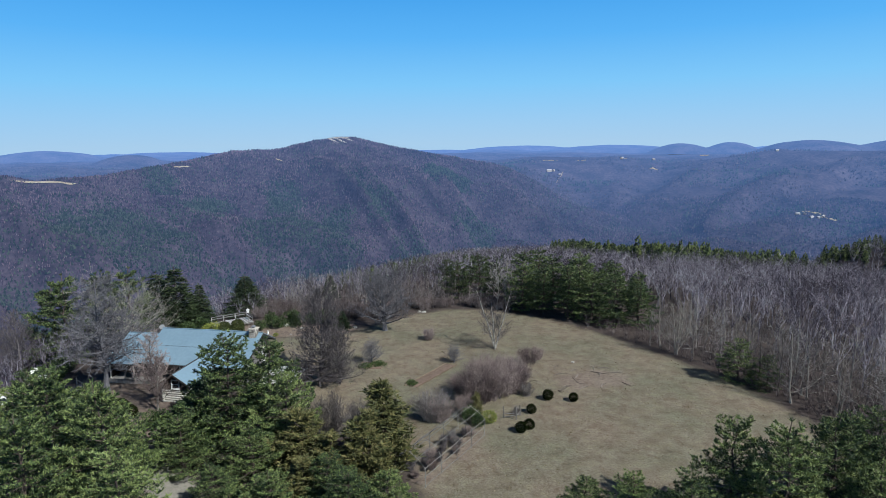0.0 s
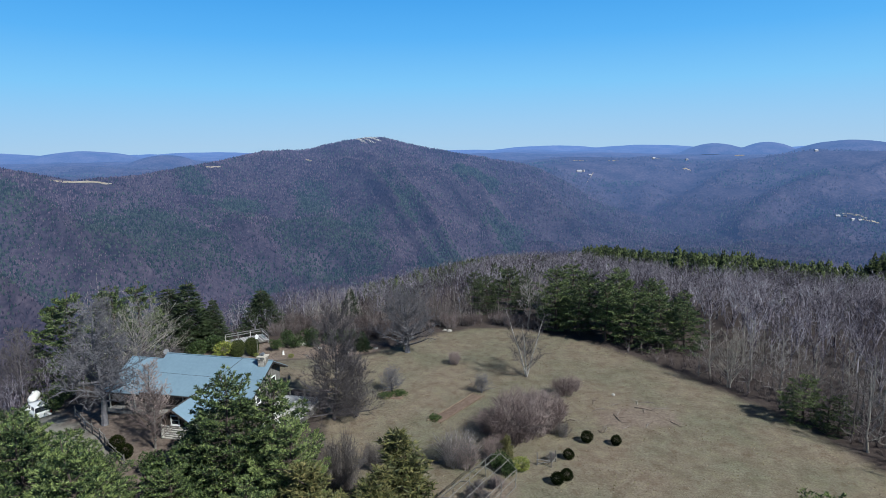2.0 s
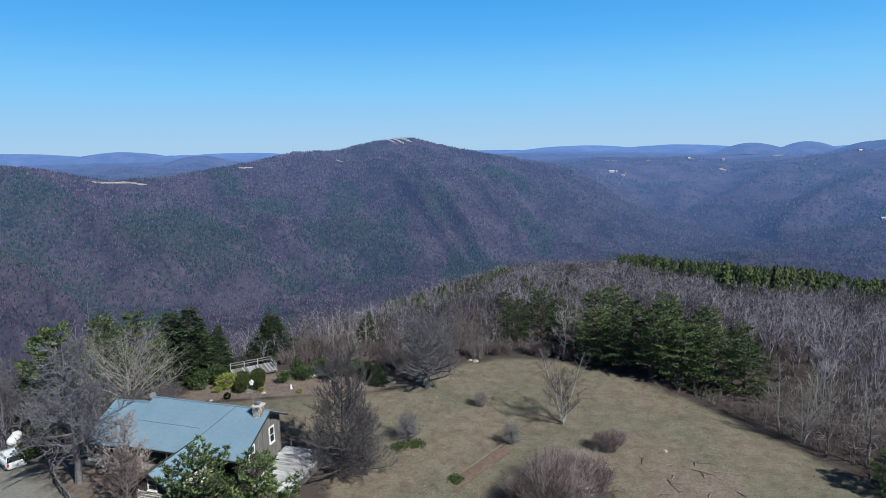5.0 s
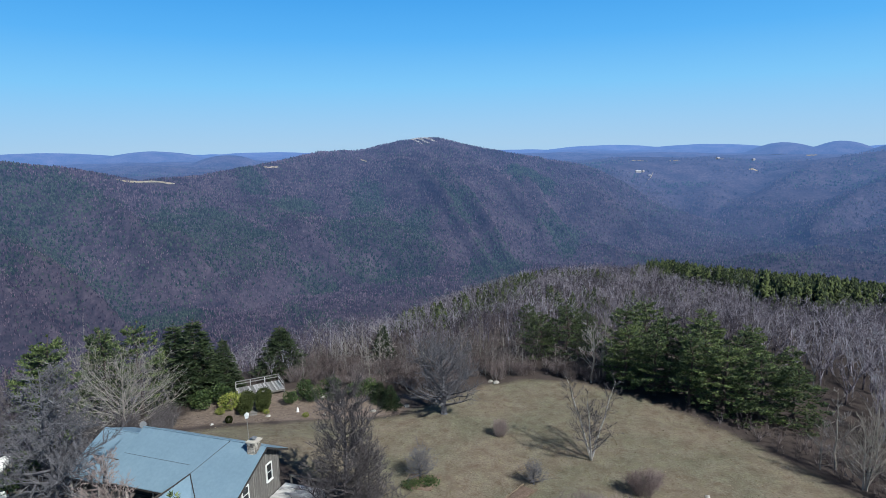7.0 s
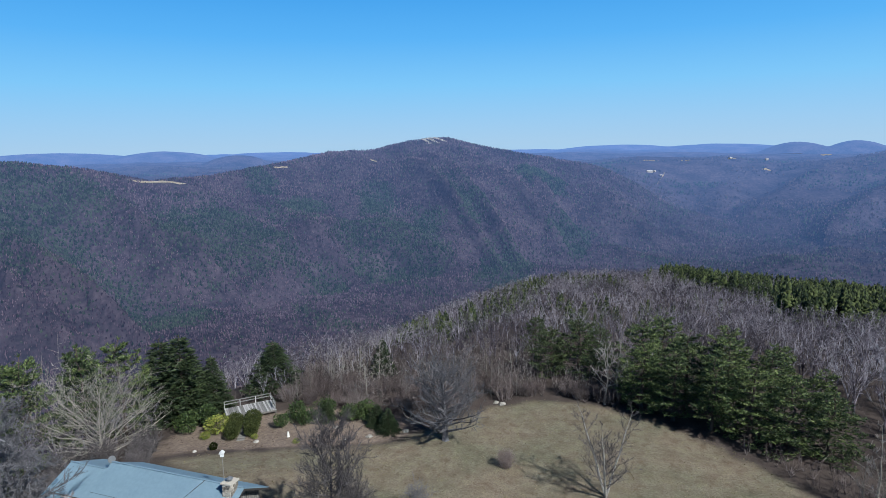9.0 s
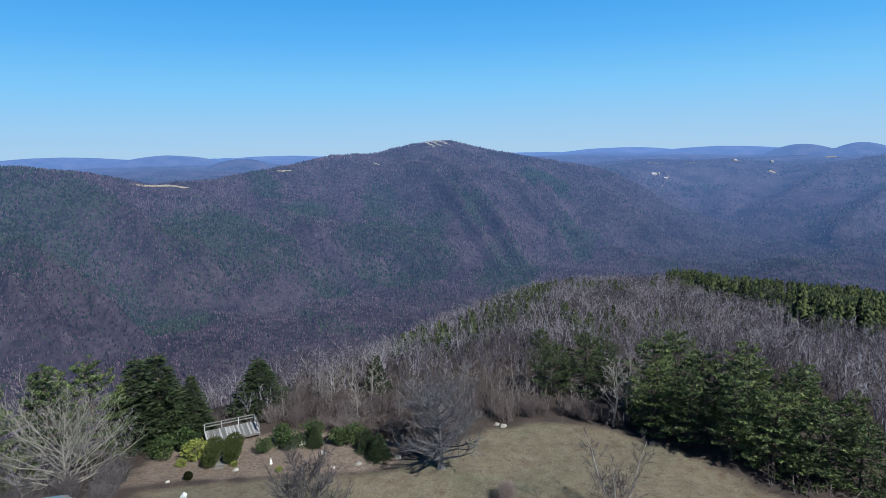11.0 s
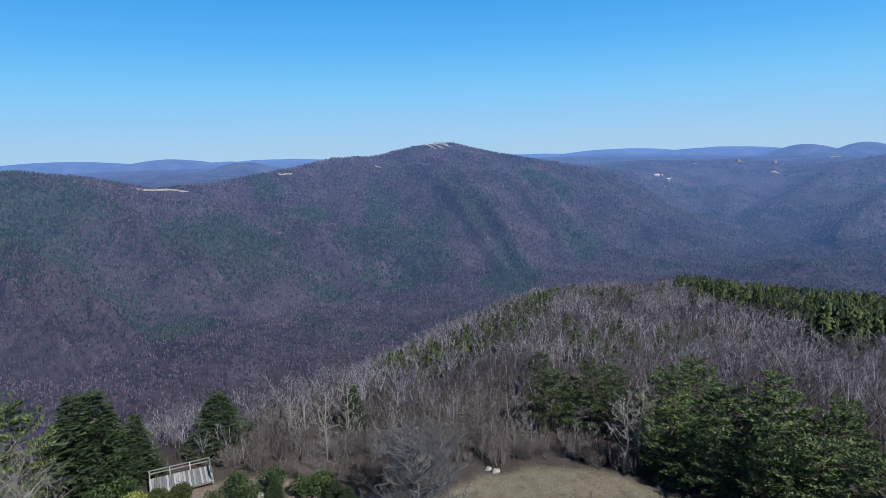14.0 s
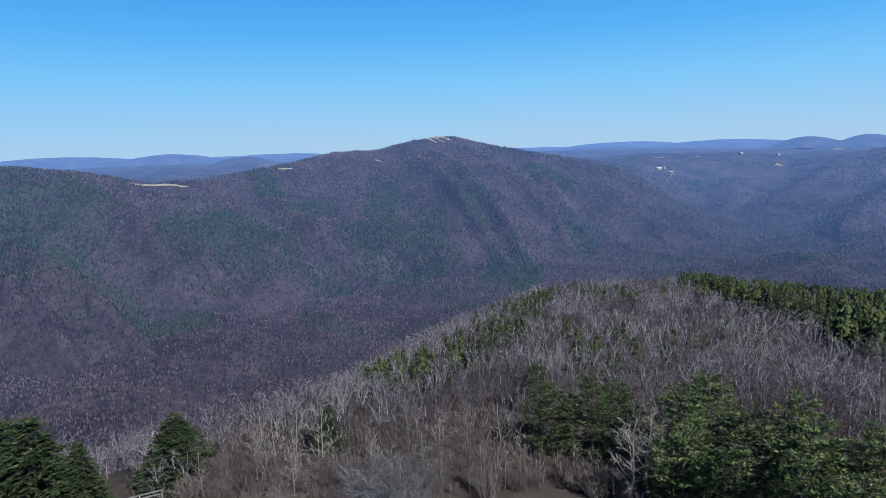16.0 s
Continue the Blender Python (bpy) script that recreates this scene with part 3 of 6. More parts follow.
share = np.maximum(share, 0.42 * step(fbm(az / 5.0 + rr / 240, rr / 200, 61, 4), 0.04, 0.17) * (1 - step(rr, 1550, 1850)) * step(rr, 700, 950))
green = rs.rand(len(az)) < share
size = 0.36 + 0.50 * np.clip(rr / 1500, 0, 1.3)
parts_b, parts_g = [], []
for k in range(8):
    for far_ in (False, True):
        s = (~green) & (rs.randint(0, 8, len(az)) == k) & ((rr > 620) == far_)
        m_ = int(s.sum())
        tv, tf = broom_template(k, 1 if far_ else 2)
        # sheets turned to fit the camera's view, sunlit faces showing
        parts_b.append(spread(tv, tf, fx[s], fy[s], fz[s] - 0.4, size[s] * rs.uniform(3.6, 7.6, m_), size[s] * rs.uniform(1.8, 3.6, m_) * (1 + 1.3 * (1 - step(rr[s], 350, 900))), rs.uniform(0.1, 1.3, m_)))
for k in range(4):
    s = green & (rs.randint(0, 4, len(az)) == k)
    m_ = int(s.sum())
    parts_g.append(spread(*cone_template(k, 1, 4), fx[s], fy[s], fz[s] - 0.4, size[s] * rs.uniform(4.5, 8.5, m_), size[s] * rs.uniform(4.2, 7.0, m_), rs.uniform(0, 6.3, m_)))
fb_me = big_mesh("far_bare_woods", *join(parts_b), M["hazed_farbare"])
tagged(new("far_bare_woods", fb_me), "leafless woods covering the far mountainside, violet haze tint painted in", "woods", "", "stuff")
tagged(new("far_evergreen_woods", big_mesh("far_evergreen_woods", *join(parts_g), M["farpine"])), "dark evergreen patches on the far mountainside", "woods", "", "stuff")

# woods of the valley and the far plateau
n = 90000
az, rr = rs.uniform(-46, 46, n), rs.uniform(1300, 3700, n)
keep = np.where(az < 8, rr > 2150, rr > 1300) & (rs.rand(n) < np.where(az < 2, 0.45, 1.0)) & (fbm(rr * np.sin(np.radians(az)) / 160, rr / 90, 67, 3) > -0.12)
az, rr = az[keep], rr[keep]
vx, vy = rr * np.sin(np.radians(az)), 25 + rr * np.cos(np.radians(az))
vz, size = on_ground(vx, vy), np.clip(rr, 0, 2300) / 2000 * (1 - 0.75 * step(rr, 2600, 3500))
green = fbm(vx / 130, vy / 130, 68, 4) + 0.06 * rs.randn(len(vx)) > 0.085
for name, sel, m_, label in (("valley_woods", ~green, "hazed_valleybare", "leafless woods over the valley and plateau, colour dulled as by haze"), ("valley_evergreens", green, "farpine", "dark evergreens over the valley and plateau")):
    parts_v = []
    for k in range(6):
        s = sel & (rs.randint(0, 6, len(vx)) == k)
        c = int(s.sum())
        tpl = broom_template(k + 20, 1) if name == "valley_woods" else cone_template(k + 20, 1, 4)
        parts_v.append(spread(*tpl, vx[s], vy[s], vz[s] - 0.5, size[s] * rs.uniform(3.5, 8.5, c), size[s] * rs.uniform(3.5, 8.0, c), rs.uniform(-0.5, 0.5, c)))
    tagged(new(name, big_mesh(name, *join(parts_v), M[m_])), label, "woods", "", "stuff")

# ---- kinds of trees ----
def rvec(r, s=1.0):
    return Vector((r.uniform(-s, s), r.uniform(-s, s), r.uniform(-s, s)))


def bare_tree(seed, H=8.0, clear=0.22, reach=0.42, limbs=18, lift=0.7, trunk_r=0.13, shoots=5, twigs=5, droop=0.0, sides=6, trunks=1, fine=1.0, lead=1.0, spread=0.22, dark_limbs=False):
    """A leafless tree: a tapered, bent trunk with limbs, and the finer branches as a second mesh."""
    r = random.Random(seed)
    wood, fuzz = Buf(), Buf()
    for tr in range(trunks):
        way = 6.283 * (tr + 0.4 * r.random()) / trunks
        lean = Vector((r.uniform(-1, 1), r.uniform(-1, 1), 0)) * 0.04 if trunks == 1 else Vector((math.cos(way), math.sin(way), 0)) * spread
        pts, p = [], Vector((0, 0, -0.3)) + Vector((r.uniform(-1, 1), r.uniform(-1, 1), 0)) * (0.0 if trunks == 1 else 0.25)
        n = 8
        for i in range(n + 1):
            pts.append(p.copy())
            p = p + (Vector((0, 0, 1)) + lean + rvec(r, 0.10)) * (H * lead + 0.3) / n
        rad = [trunk_r * (1.35 if i == 0 else 1) * (1 - 0.93 * i / n) + 0.006 for i in range(n + 1)]
        wood.tube(pts, rad, sides)
        for k in range(limbs):
            t = clear + (0.97 - clear) * (k + r.random()) / limbs
            i = min(int(t * n), n - 1)
            a = pts[i].lerp(pts[i + 1], t * n - i)
            ang = k * 2.4 + r.uniform(-0.5, 0.5)
            out = Vector((math.cos(ang), math.sin(ang), 0))
            ln = H * reach * (1.05 - 0.75 * lead ** 3 * max(0, t - clear) / (1 - clear)) * r.uniform(0.7, 1.2)
            up = lift * r.uniform(0.6, 1.3) * (1 if lead == 1 else 0.25 + 1.6 * t * t)
            d = (out + Vector((0, 0, up))).normalized()
            lp, q = [a], a
            for j in range(4):
                q = q + (d + rvec(r, 0.22)) * ln / 4
                d = (d + Vector((0, 0, 0.10 - droop))).normalized()
                lp.append(q)
            lr = max(0.012, rad[i] * 0.45)
            (fuzz if dark_limbs else wood).tube(lp, [lr, lr * 0.75, lr * 0.5, lr * 0.3, 0.006], 4, False)
            for j in range(shoots):
                u = 0.25 + 0.75 * (j + r.random()) / shoots
                m = min(int(u * 4), 3)
                b = lp[m].lerp(lp[m + 1], u * 4 - m)
                sd = (d * 0.5 + rvec(r, 0.9) + Vector((0, 0, 0.45 - droop))).normalized()
                sl = ln * r.uniform(0.25, 0.5) * (1.2 - 0.5 * u)
                c = b + sd * sl * 0.5 + rvec(r, 0.05)
                e = c + (sd + rvec(r, 0.25)).normalized() * sl * 0.5
                fuzz.tube([b, c, e], [0.022 * fine, 0.016 * fine, 0.008], 3, False)
                for w in range(twigs):
                    s0 = b.lerp(c, r.random()) if w % 2 else c.lerp(e, r.random())
                    fuzz.spike(s0, s0 + (sd * 0.7 + rvec(r, 0.8) + Vector((0, 0, 0.25 - droop))).normalized() * sl * r.uniform(0.3, 0.6), 0.017 * fine)
    return wood, fuzz


def tuft(buf, r, p, d, size, blades=7, flat=0.5, broad=0.13):
    """A clump of needles: narrow pointed blades fanned round d."""
    for k in range(blades):
        w = (d * 0.9 + Vector((r.uniform(-1, 1), r.uniform(-1, 1), r.uniform(-1, 1) * flat + 0.25))).normalized()
        sd = w.cross(Vector((r.uniform(-1, 1), r.uniform(-1, 1), r.uniform(-1, 1)))).normalized() * size * broad
        o = p + w * size * 0.1
        buf.tri(o - sd, o + sd, p + w * size * r.uniform(0.8, 1.2))


def white_pine(seed, H=9.0, width=2.6, whorls=9, arms=6, clear=0.1, size=0.3, bare=0.0, dense=13):
    """A white pine: tiers of level, fan-shaped boughs with bundles of needles on top and dark gaps between the tiers."""
    r = random.Random(seed)
    wood, leaf = Buf(), Buf()
    pts = [Vector((r.uniform(-0.05, 0.05) * i, r.uniform(-0.05, 0.05) * i, -0.3 + (H + 0.2) * i / 7)) for i in range(8)]
    wood.tube(pts, [0.019 * H * (1 - 0.93 * i / 7) + 0.01 for i in range(8)], 7)
    for k in range(whorls):
        t = clear + (0.96 - clear) * (k / whorls) ** 0.9 + r.uniform(-0.012, 0.012)
        st = pts[min(int(t * 7), 7)]
        rel = max(0.0, (t - clear) / (1 - clear))
        prof = (1 - rel ** 1.7) ** 0.85 * (0.8 + 0.2 * min(1, rel / 0.2))
        for a in range(arms):
            ang = 6.283 * (a + 0.8 * r.random()) / arms + k * 1.1
            ln = (width * prof + 0.15) * r.uniform(0.55, 1.25)
            out = Vector((math.cos(ang), math.sin(ang), 0))
            side = Vector((-out.y, out.x, 0))
            b = Vector((st.x, st.y, H * t + r.uniform(-0.2, 0.2)))
            rise = 0.05 + 0.75 * rel ** 2 + r.uniform(-0.12, 0.1)
            m, e = b + out * ln * 0.55 + Vector((0, 0, ln * (rise * 0.5 - 0.05))), b + out * ln + Vector((0, 0, ln * rise + 0.06 * ln))
            wood.tube([b, m, e], [0.006 * H * (1.15 - t), 0.022, 0.008], 3, False)
            n = max(4, int(ln * dense))
            for i in range(n):
                u = 0.18 + bare + (0.84 - bare) * math.sqrt((i + r.random()) / n)
                sd = r.uniform(-1, 1)
                p = (b.lerp(m, u / 0.55) if u < 0.55 else m.lerp(e, (u - 0.55) / 0.45)) + side * sd * ln * 0.36 * math.sin(3.0 * min(1, 0.12 + u * 0.86)) ** 0.6
                p.z += r.uniform(-0.07, 0.09) - 0.05 * abs(sd) * ln
                tuft(leaf, r, p, out * 0.55 + side * sd * 0.5 + Vector((0, 0, 0.35)), size * r.uniform(0.7, 1.3), 6, 0.55, 0.17)
    tuft(leaf, r, Vector((pts[7].x, pts[7].y, H - 0.15)), Vector((0, 0, 1)), size * 1.3, 9)
    return wood, leaf


def pine(seed, H=9.0, width=2.6, whorls=11, arms=6, clear=0.12, density=1.0, size=0.5, shape=0.75, lift=0.15, flat=0.4):
    """A white pine: whorls of level arms with plumes of needles, gaps between them and an uneven outline."""
    r = random.Random(seed)
    wood, leaf = Buf(), Buf()
    pts = [Vector((r.uniform(-0.06, 0.06) * i, r.uniform(-0.06, 0.06) * i, -0.3 + (H + 0.2) * i / 7)) for i in range(8)]
    wood.tube(pts, [0.02 * H * (1 - 0.93 * i / 7) + 0.01 for i in range(8)], 7)
    for k in range(whorls):
        t = clear + (0.97 - clear) * (k + 0.3 * r.random()) / whorls
        z = H * t
        prof = (1 - ((t - clear) / (1 - clear)) ** 1.4) ** shape
        prof *= 0.75 + 0.25 * min(1, (t - clear) / 0.15 + 0.3)
        for a in range(arms):
            if r.random() < 0.1:
                continue
            ang = 6.283 * (a + 0.7 * r.random()) / arms + k * 0.9
            ln = width * prof * r.uniform(0.65, 1.2) + 0.12
            out = Vector((math.cos(ang), math.sin(ang), 0))
            b = Vector((0, 0, z)) + Vector((pts[min(int(t * 7), 7)].x, pts[min(int(t * 7), 7)].y, 0))
            d = (out + Vector((0, 0, lift + 0.55 * t ** 2 + r.uniform(-0.12, 0.12)))).normalized()
            m, e = b + d * ln * 0.5 - Vector((0, 0, 0.04 * ln)), b + d * ln
            wood.tube([b, m, e], [0.007 * H * (1.1 - t), 0.02, 0.008], 3, False)
            n = max(2, int(ln * 4.2 * density))
            side = Vector((-out.y, out.x, 0))
            for i in range(n):
                u = 0.22 + 0.78 * (i + r.random()) / n
                p = b.lerp(e, u) + side * r.uniform(-1, 1) * ln * 0.26 * (1.1 - abs(u - 0.6)) + Vector((0, 0, r.uniform(-0.06, 0.12)))
                tuft(leaf, r, p, (out * 0.7 + Vector((0, 0, 0.45))), size * r.uniform(0.75, 1.25), 7, flat)
    tuft(leaf, r, Vector((pts[7].x, pts[7].y, H - 0.1)), Vector((0, 0, 1)), size, 9)
    return wood, leaf


def spruce(seed, H=7.0, width=2.4, whorls=18, arms=11, size=0.42, density=1.3, power=0.88):
    """A dense conical spruce with drooping, layered sprays."""
    r = random.Random(seed)
    wood, leaf = Buf(), Buf()
    wood.tube([(0, 0, -0.3), (0, 0, H * 0.5), (0, 0, H)], [0.14, 0.09, 0.012], 6)
    for k in range(whorls):
        t = 0.03 + 0.95 * (k + 0.4 * r.random()) / whorls
        for a in range(arms):
            ang = 6.283 * (a + 0.8 * r.random()) / arms + k
            ln = width * (1 - t) ** power * r.uniform(0.75, 1.15) + 0.1
            out = Vector((math.cos(ang), math.sin(ang), 0))
            b, e = Vector((0, 0, H * t + 0.1)), Vector((0, 0, H * t)) + out * ln + Vector((0, 0, -0.22 * ln + r.uniform(-0.1, 0.1)))
            wood.spike(b, e, 0.018)
            n = max(2, int(ln * 4 * density))
            side = Vector((-out.y, out.x, 0))
            for i in range(n):
                u = 0.3 + 0.7 * (i + r.random()) / n
                tuft(leaf, r, b.lerp(e, u) + side * r.uniform(-0.3, 0.3) * ln * 0.6, out + Vector((0, 0, -0.15)), size * r.uniform(0.7, 1.2), 7, 0.3)
    tuft(leaf, r, Vector((0, 0, H - 0.15)), Vector((0, 0, 1)), size * 0.8, 6)
    return wood, leaf


def leafy(seed, H=2.0, W=2.0, leaves=900, size=0.16, lumps=6, tight=0.0):
    """An evergreen shrub: stems and single pointed leaves in uneven lumps."""
    r = random.Random(seed)
    wood, leaf = Buf(), Buf()
    cs = []
    for k in range(lumps):
        a, d = r.uniform(0, 6.283), W * 0.5 * math.sqrt(r.random()) * (0.6 - 0.5 * tight)
        c = Vector((d * math.cos(a), d * math.sin(a), H * r.uniform(0.42, 0.66) if not tight else H * 0.5))
        cs.append((c, W * r.uniform(0.24, 0.36) * (1 + 0.5 * tight), H * r.uniform(0.28, 0.4) * (1 + 0.25 * tight)))
        wood.tube([(0.3 * c.x, 0.3 * c.y, -0.2), (0.7 * c.x, 0.7 * c.y, c.z * 0.6), c], [0.04, 0.03, 0.01], 4, False)
    for k in range(leaves):
        c, w, h = cs[k % lumps]
        u = rvec(r, 1)
        while u.length > 1 or u.length < 0.1:
            u = rvec(r, 1)
        u = u.normalized() * (0.7 + 0.33 * r.random())
        p = c + Vector((u.x * w, u.y * w, u.z * h))
        if p.z < 0.03:
            p.z = 0.03 + 0.1 * r.random()
        d = (u + rvec(r, 0.7)).normalized()
        s = d.cross(rvec(r, 1)).normalized() * size * 0.32
        i = len(leaf.v)
        leaf.v += [p, p + d * size * 0.5 + s, p + d * size, p + d * size * 0.5 - s]
        leaf.f.append((i, i + 1, i + 2, i + 3))
    return wood, leaf


def thicket(seed, H=2.2, W=2.4, stems=70, twigs=7, fine=1.0):
    """A leafless many-stemmed shrub."""
    r = random.Random(seed)
    wood, fuzz = Buf(), Buf()
    for k in range(stems):
        a, d = r.uniform(0, 6.283), W * 0.22 * math.sqrt(r.random())
        b = Vector((d * math.cos(a), d * math.sin(a), -0.1))
        sp = r.uniform(0.3, 1.0)
        e = Vector((W * 0.5 * sp * math.cos(a + r.uniform(-.5, .5)), W * 0.5 * sp * math.sin(a + r.uniform(-.5, .5)), H * r.uniform(0.6, 1.05) * (1.08 - 0.38 * sp)))
        m = b.lerp(e, 0.5) + rvec(r, 0.12) + Vector((0, 0, 0.08 * H))
        wood.tube([b, m, e], [0.025 * fine, 0.018 * fine, 0.008], 3, False)
        for w in range(twigs):
            s0 = m.lerp(e, r.random()) if w % 3 else b.lerp(m, 0.4 + 0.6 * r.random())
            fuzz.spike(s0, s0 + ((e - b).normalized() * 0.6 + rvec(r, 0.8)).normalized() * H * r.uniform(0.15, 0.32), 0.017 * fine)
    return wood, fuzz


def kind(name, made, h, mats, parts=("trunk", "crown"), label="", category="tree", group=""):
    """A kind of plant: its two meshes, ready to be planted."""
    return dict(name=name, meshes=[b.mesh(name + "_" + p, m) for b, m, p in zip(made, mats, parts)], parts=parts, h=h, label=label, category=category, group=group)


def plant(k, x, y, h=None, turn=0.0, wide=1.0, z=None, label="", group=""):
    s = (h or k["h"]) / k["h"]
    ob = thing(k["name"], x, y, (ground_z(x, y) if z is None else z) - 0.03, turn, label or k["label"], k["category"], group or k["group"])
    ob.scale = (s * wide, s * wide, s)
    for p, me in zip(k["parts"], k["meshes"]):
        c = new(p, me)
        c.parent = ob
    return ob

# ---- house ----
M["roof"] = mat("blue_grey_metal_roof", [(0.12, 0.18, 0.232), (0.14, 0.208, 0.264), (0.164, 0.236, 0.296)], 0.35, 0.5, 0.08, metal=0.0, spec=0.45, fine=9)
M["boards"] = mat("weathered_grey_boards", [(0.08, 0.0752, 0.072), (0.14, 0.132, 0.124), (0.216, 0.204, 0.192)], 1.2, 0.85, 0.4, stretch=(4, 4, 0.4), vary=0.3)
M["darkwood"] = mat("dark_brown_boards", [(0.024, 0.0176, 0.0144), (0.048, 0.036, 0.0288), (0.08, 0.06, 0.048)], 1.5, 0.8, 0.4, stretch=(4, 4, 0.4), vary=0.2)
M["shake"] = mat("brown_shingles", [(0.072, 0.052, 0.036), (0.128, 0.096, 0.068), (0.176, 0.136, 0.096)], 2.0, 0.9, 0.5, vary=0.4)
M["log"] = mat("silvered_logs", [(0.24, 0.224, 0.2), (0.36, 0.344, 0.312), (0.48, 0.464, 0.432)], 1.5, 0.85, 0.4, stretch=(0.5, 4, 4), vary=0.2)
M["chink"] = mat("dark_chinking", [(0.04, 0.036, 0.032), (0.08, 0.072, 0.064)], 3.0, 0.9, 0.3)
M["stone"] = mat("chimney_stone", [(0.136, 0.12, 0.104), (0.256, 0.232, 0.2), (0.4, 0.368, 0.32)], 2.0, 0.9, 0.5, vary=0.9)
M["mortar"] = mat("mortar", [(0.2, 0.184, 0.16), (0.288, 0.272, 0.248)], 5.0, 0.95, 0.4)
M["trim"] = mat("dark_trim", [(0.0224, 0.0192, 0.0192), (0.04, 0.036, 0.0336)], 4.0, 0.7, 0.2)
M["white"] = mat("white_paint", [(0.528, 0.528, 0.512), (0.64, 0.64, 0.624)], 2.0, 0.5, 0.1)
M["glass"] = mat("window_glass", [(0.012, 0.016, 0.02), (0.024, 0.028, 0.032)], 1.0, 0.06, 0.0, spec=0.8)
M["metal"] = mat("grey_metal", [(0.2, 0.208, 0.216), (0.32, 0.328, 0.336)], 5.0, 0.4, 0.1, metal=0.7)
M["paledeck"] = mat("bleached_deck_boards", [(0.304, 0.296, 0.288), (0.416, 0.408, 0.4), (0.544, 0.536, 0.528)], 1.5, 0.85, 0.3, stretch=(0.4, 4, 4), vary=0.5)

HZ = 1.95
house = thing("house", -32.0, 67.6, HZ, -10.6, "log and board house, blue-grey metal roof, stone chimney", "house")
I4 = Matrix.Identity(4)


def slab(buf, a, b, c, d, t=0.07):
    """A sheet between four corners, thickened downwards."""
    i = len(buf.v)
    buf.v += [Vector(p) for p in (a, b, c, d)] + [Vector(p) - Vector((0, 0, t)) for p in (a, b, c, d)]
    buf.f += [tuple(i + k for k in q) for q in ((0, 1, 2, 3), (7, 6, 5, 4), (0, 4, 5, 1), (1, 5, 6, 2), (2, 6, 7, 3), (3, 7, 4, 0))]


def roof_plane(name, top0, top1, low1, low0, parent, material, seams=0, label=""):
    b = Buf()
    slab(b, top0, top1, low1, low0)
    ob = part(name, b, material, parent, label)
    t0, t1, l1, l0 = (Vector(p) for p in (top0, top1, low1, low0))
    nrm = (t1 - t0).cross(l0 - t0).normalized()
    nrm = nrm if nrm.z > 0 else -nrm
    for k in range(seams):
        u = (k + 0.5) / seams
        a, c = t0.lerp(t1, u), l0.lerp(l1, u)
        sb = Buf()
        sb.tube([a + nrm * 0.008, c + nrm * 0.008], [0.018, 0.018], 4)
        part("seam", sb, material, ob)
    return ob


WX, WZ, W0 = 6.95, 3.05, -8.9       # front wing: axis, ridge height, front wall
RZ, FE, RE = 4.65, -4.6, 2.9       # ridge height, front eave, rear eave
roof_plane("roof", (-0.3, 0, RZ), (12.0, 0, RZ), (12.0, FE, 2.2), (-0.3, FE, 2.2), house, M["roof"], 0, "blue-grey metal roof")
roof_plane("roof", (-0.3, 0.02, RZ), (12.0, 0.02, RZ), (12.0, RE, 3.1), (-0.3, RE, 3.1), house, M["roof"], 0)
roof_plane("roof", (-4.6, -0.1, 4.0), (-0.32, -0.1, 4.0), (-0.32, FE, 1.95), (-4.6, FE, 1.95), house, M["roof"], 0, "lower blue-grey metal roof")
roof_plane("roof", (-4.6, -0.08, 4.0), (-0.32, -0.08, 4.0), (-0.32, RE, 2.7), (-4.6, RE, 2.7), house, M["roof"], 0)
b = Buf()
b.tube([(-0.3, 0, RZ + 0.03), (12.0, 0, RZ + 0.03)], [0.07, 0.07], 6)
part("ridge_cap", b, M["roof"], house)
b = Buf()
b.tube([(-4.6, -0.09, 4.03), (-0.3, -0.09, 4.03)], [0.07, 0.07], 6)
part("ridge_cap", b, M["roof"], house)
b = Buf()                          # the long lap that runs down the front roof
b.tube([(8.6, -0.05, RZ + 0.01), (6.9, -3.0, 3.07)], [0.02, 0.02], 5)
part("flashing", b, M["trim"], house)
b = Buf()
b.tube([(WX, -3.0, 3.09), (WX + 1.75, -4.62, 2.2)], [0.04, 0.04], 5)
part("valley_flashing", b, M["trim"], house)
b = Buf()
b.tube([(-0.2, -2.3, 3.44), (6.4, -2.35, 3.42)], [0.012, 0.012], 5)
part("flashing", b, M["trim"], house)
for x in (-4.62, 12.02):           # rake boards
    for y, z in ((FE, 2.2), (RE, 3.1)):
        b = Buf()
        top = (x, 0, RZ - 0.06) if x > 0 else (x, -0.09, 3.94)
        zz = z if x > 0 else z - 0.3
        slab(b, (top[0] - 0.03, *top[1:]), (top[0] + 0.03, *top[1:]), (x + 0.03, y, zz - 0.06), (x - 0.03, y, zz - 0.06), 0.17)
        part("rake_board", b, M["trim"], house)
for x0, x1, y, z in ((-0.3, 12.0, FE, 2.14), (-4.6, -0.32, FE, 1.89), (-0.3, 12.0, RE, 3.04), (-4.6, -0.32, RE, 2.64)):
    b = Buf()
    b.box((x0, y - 0.02, z - 0.14), (x1, y + 0.025, z))
    part("fascia", b, M["trim"], house)


def gable_wall(name, x, y0, y1, zr, z0, z1, ridge, material, label=""):
    b = Buf()
    m = Matrix(((0, 1, 0, x), (1, 0, 0, 0), (0, 0, 1, 0), (0, 0, 0, 1)))
    b.prism([(y0, -0.4), (y1, -0.4), (y1, z1), (ridge, zr), (y0, z0)], m, 0.14)
    return part(name, b, material, house, label)


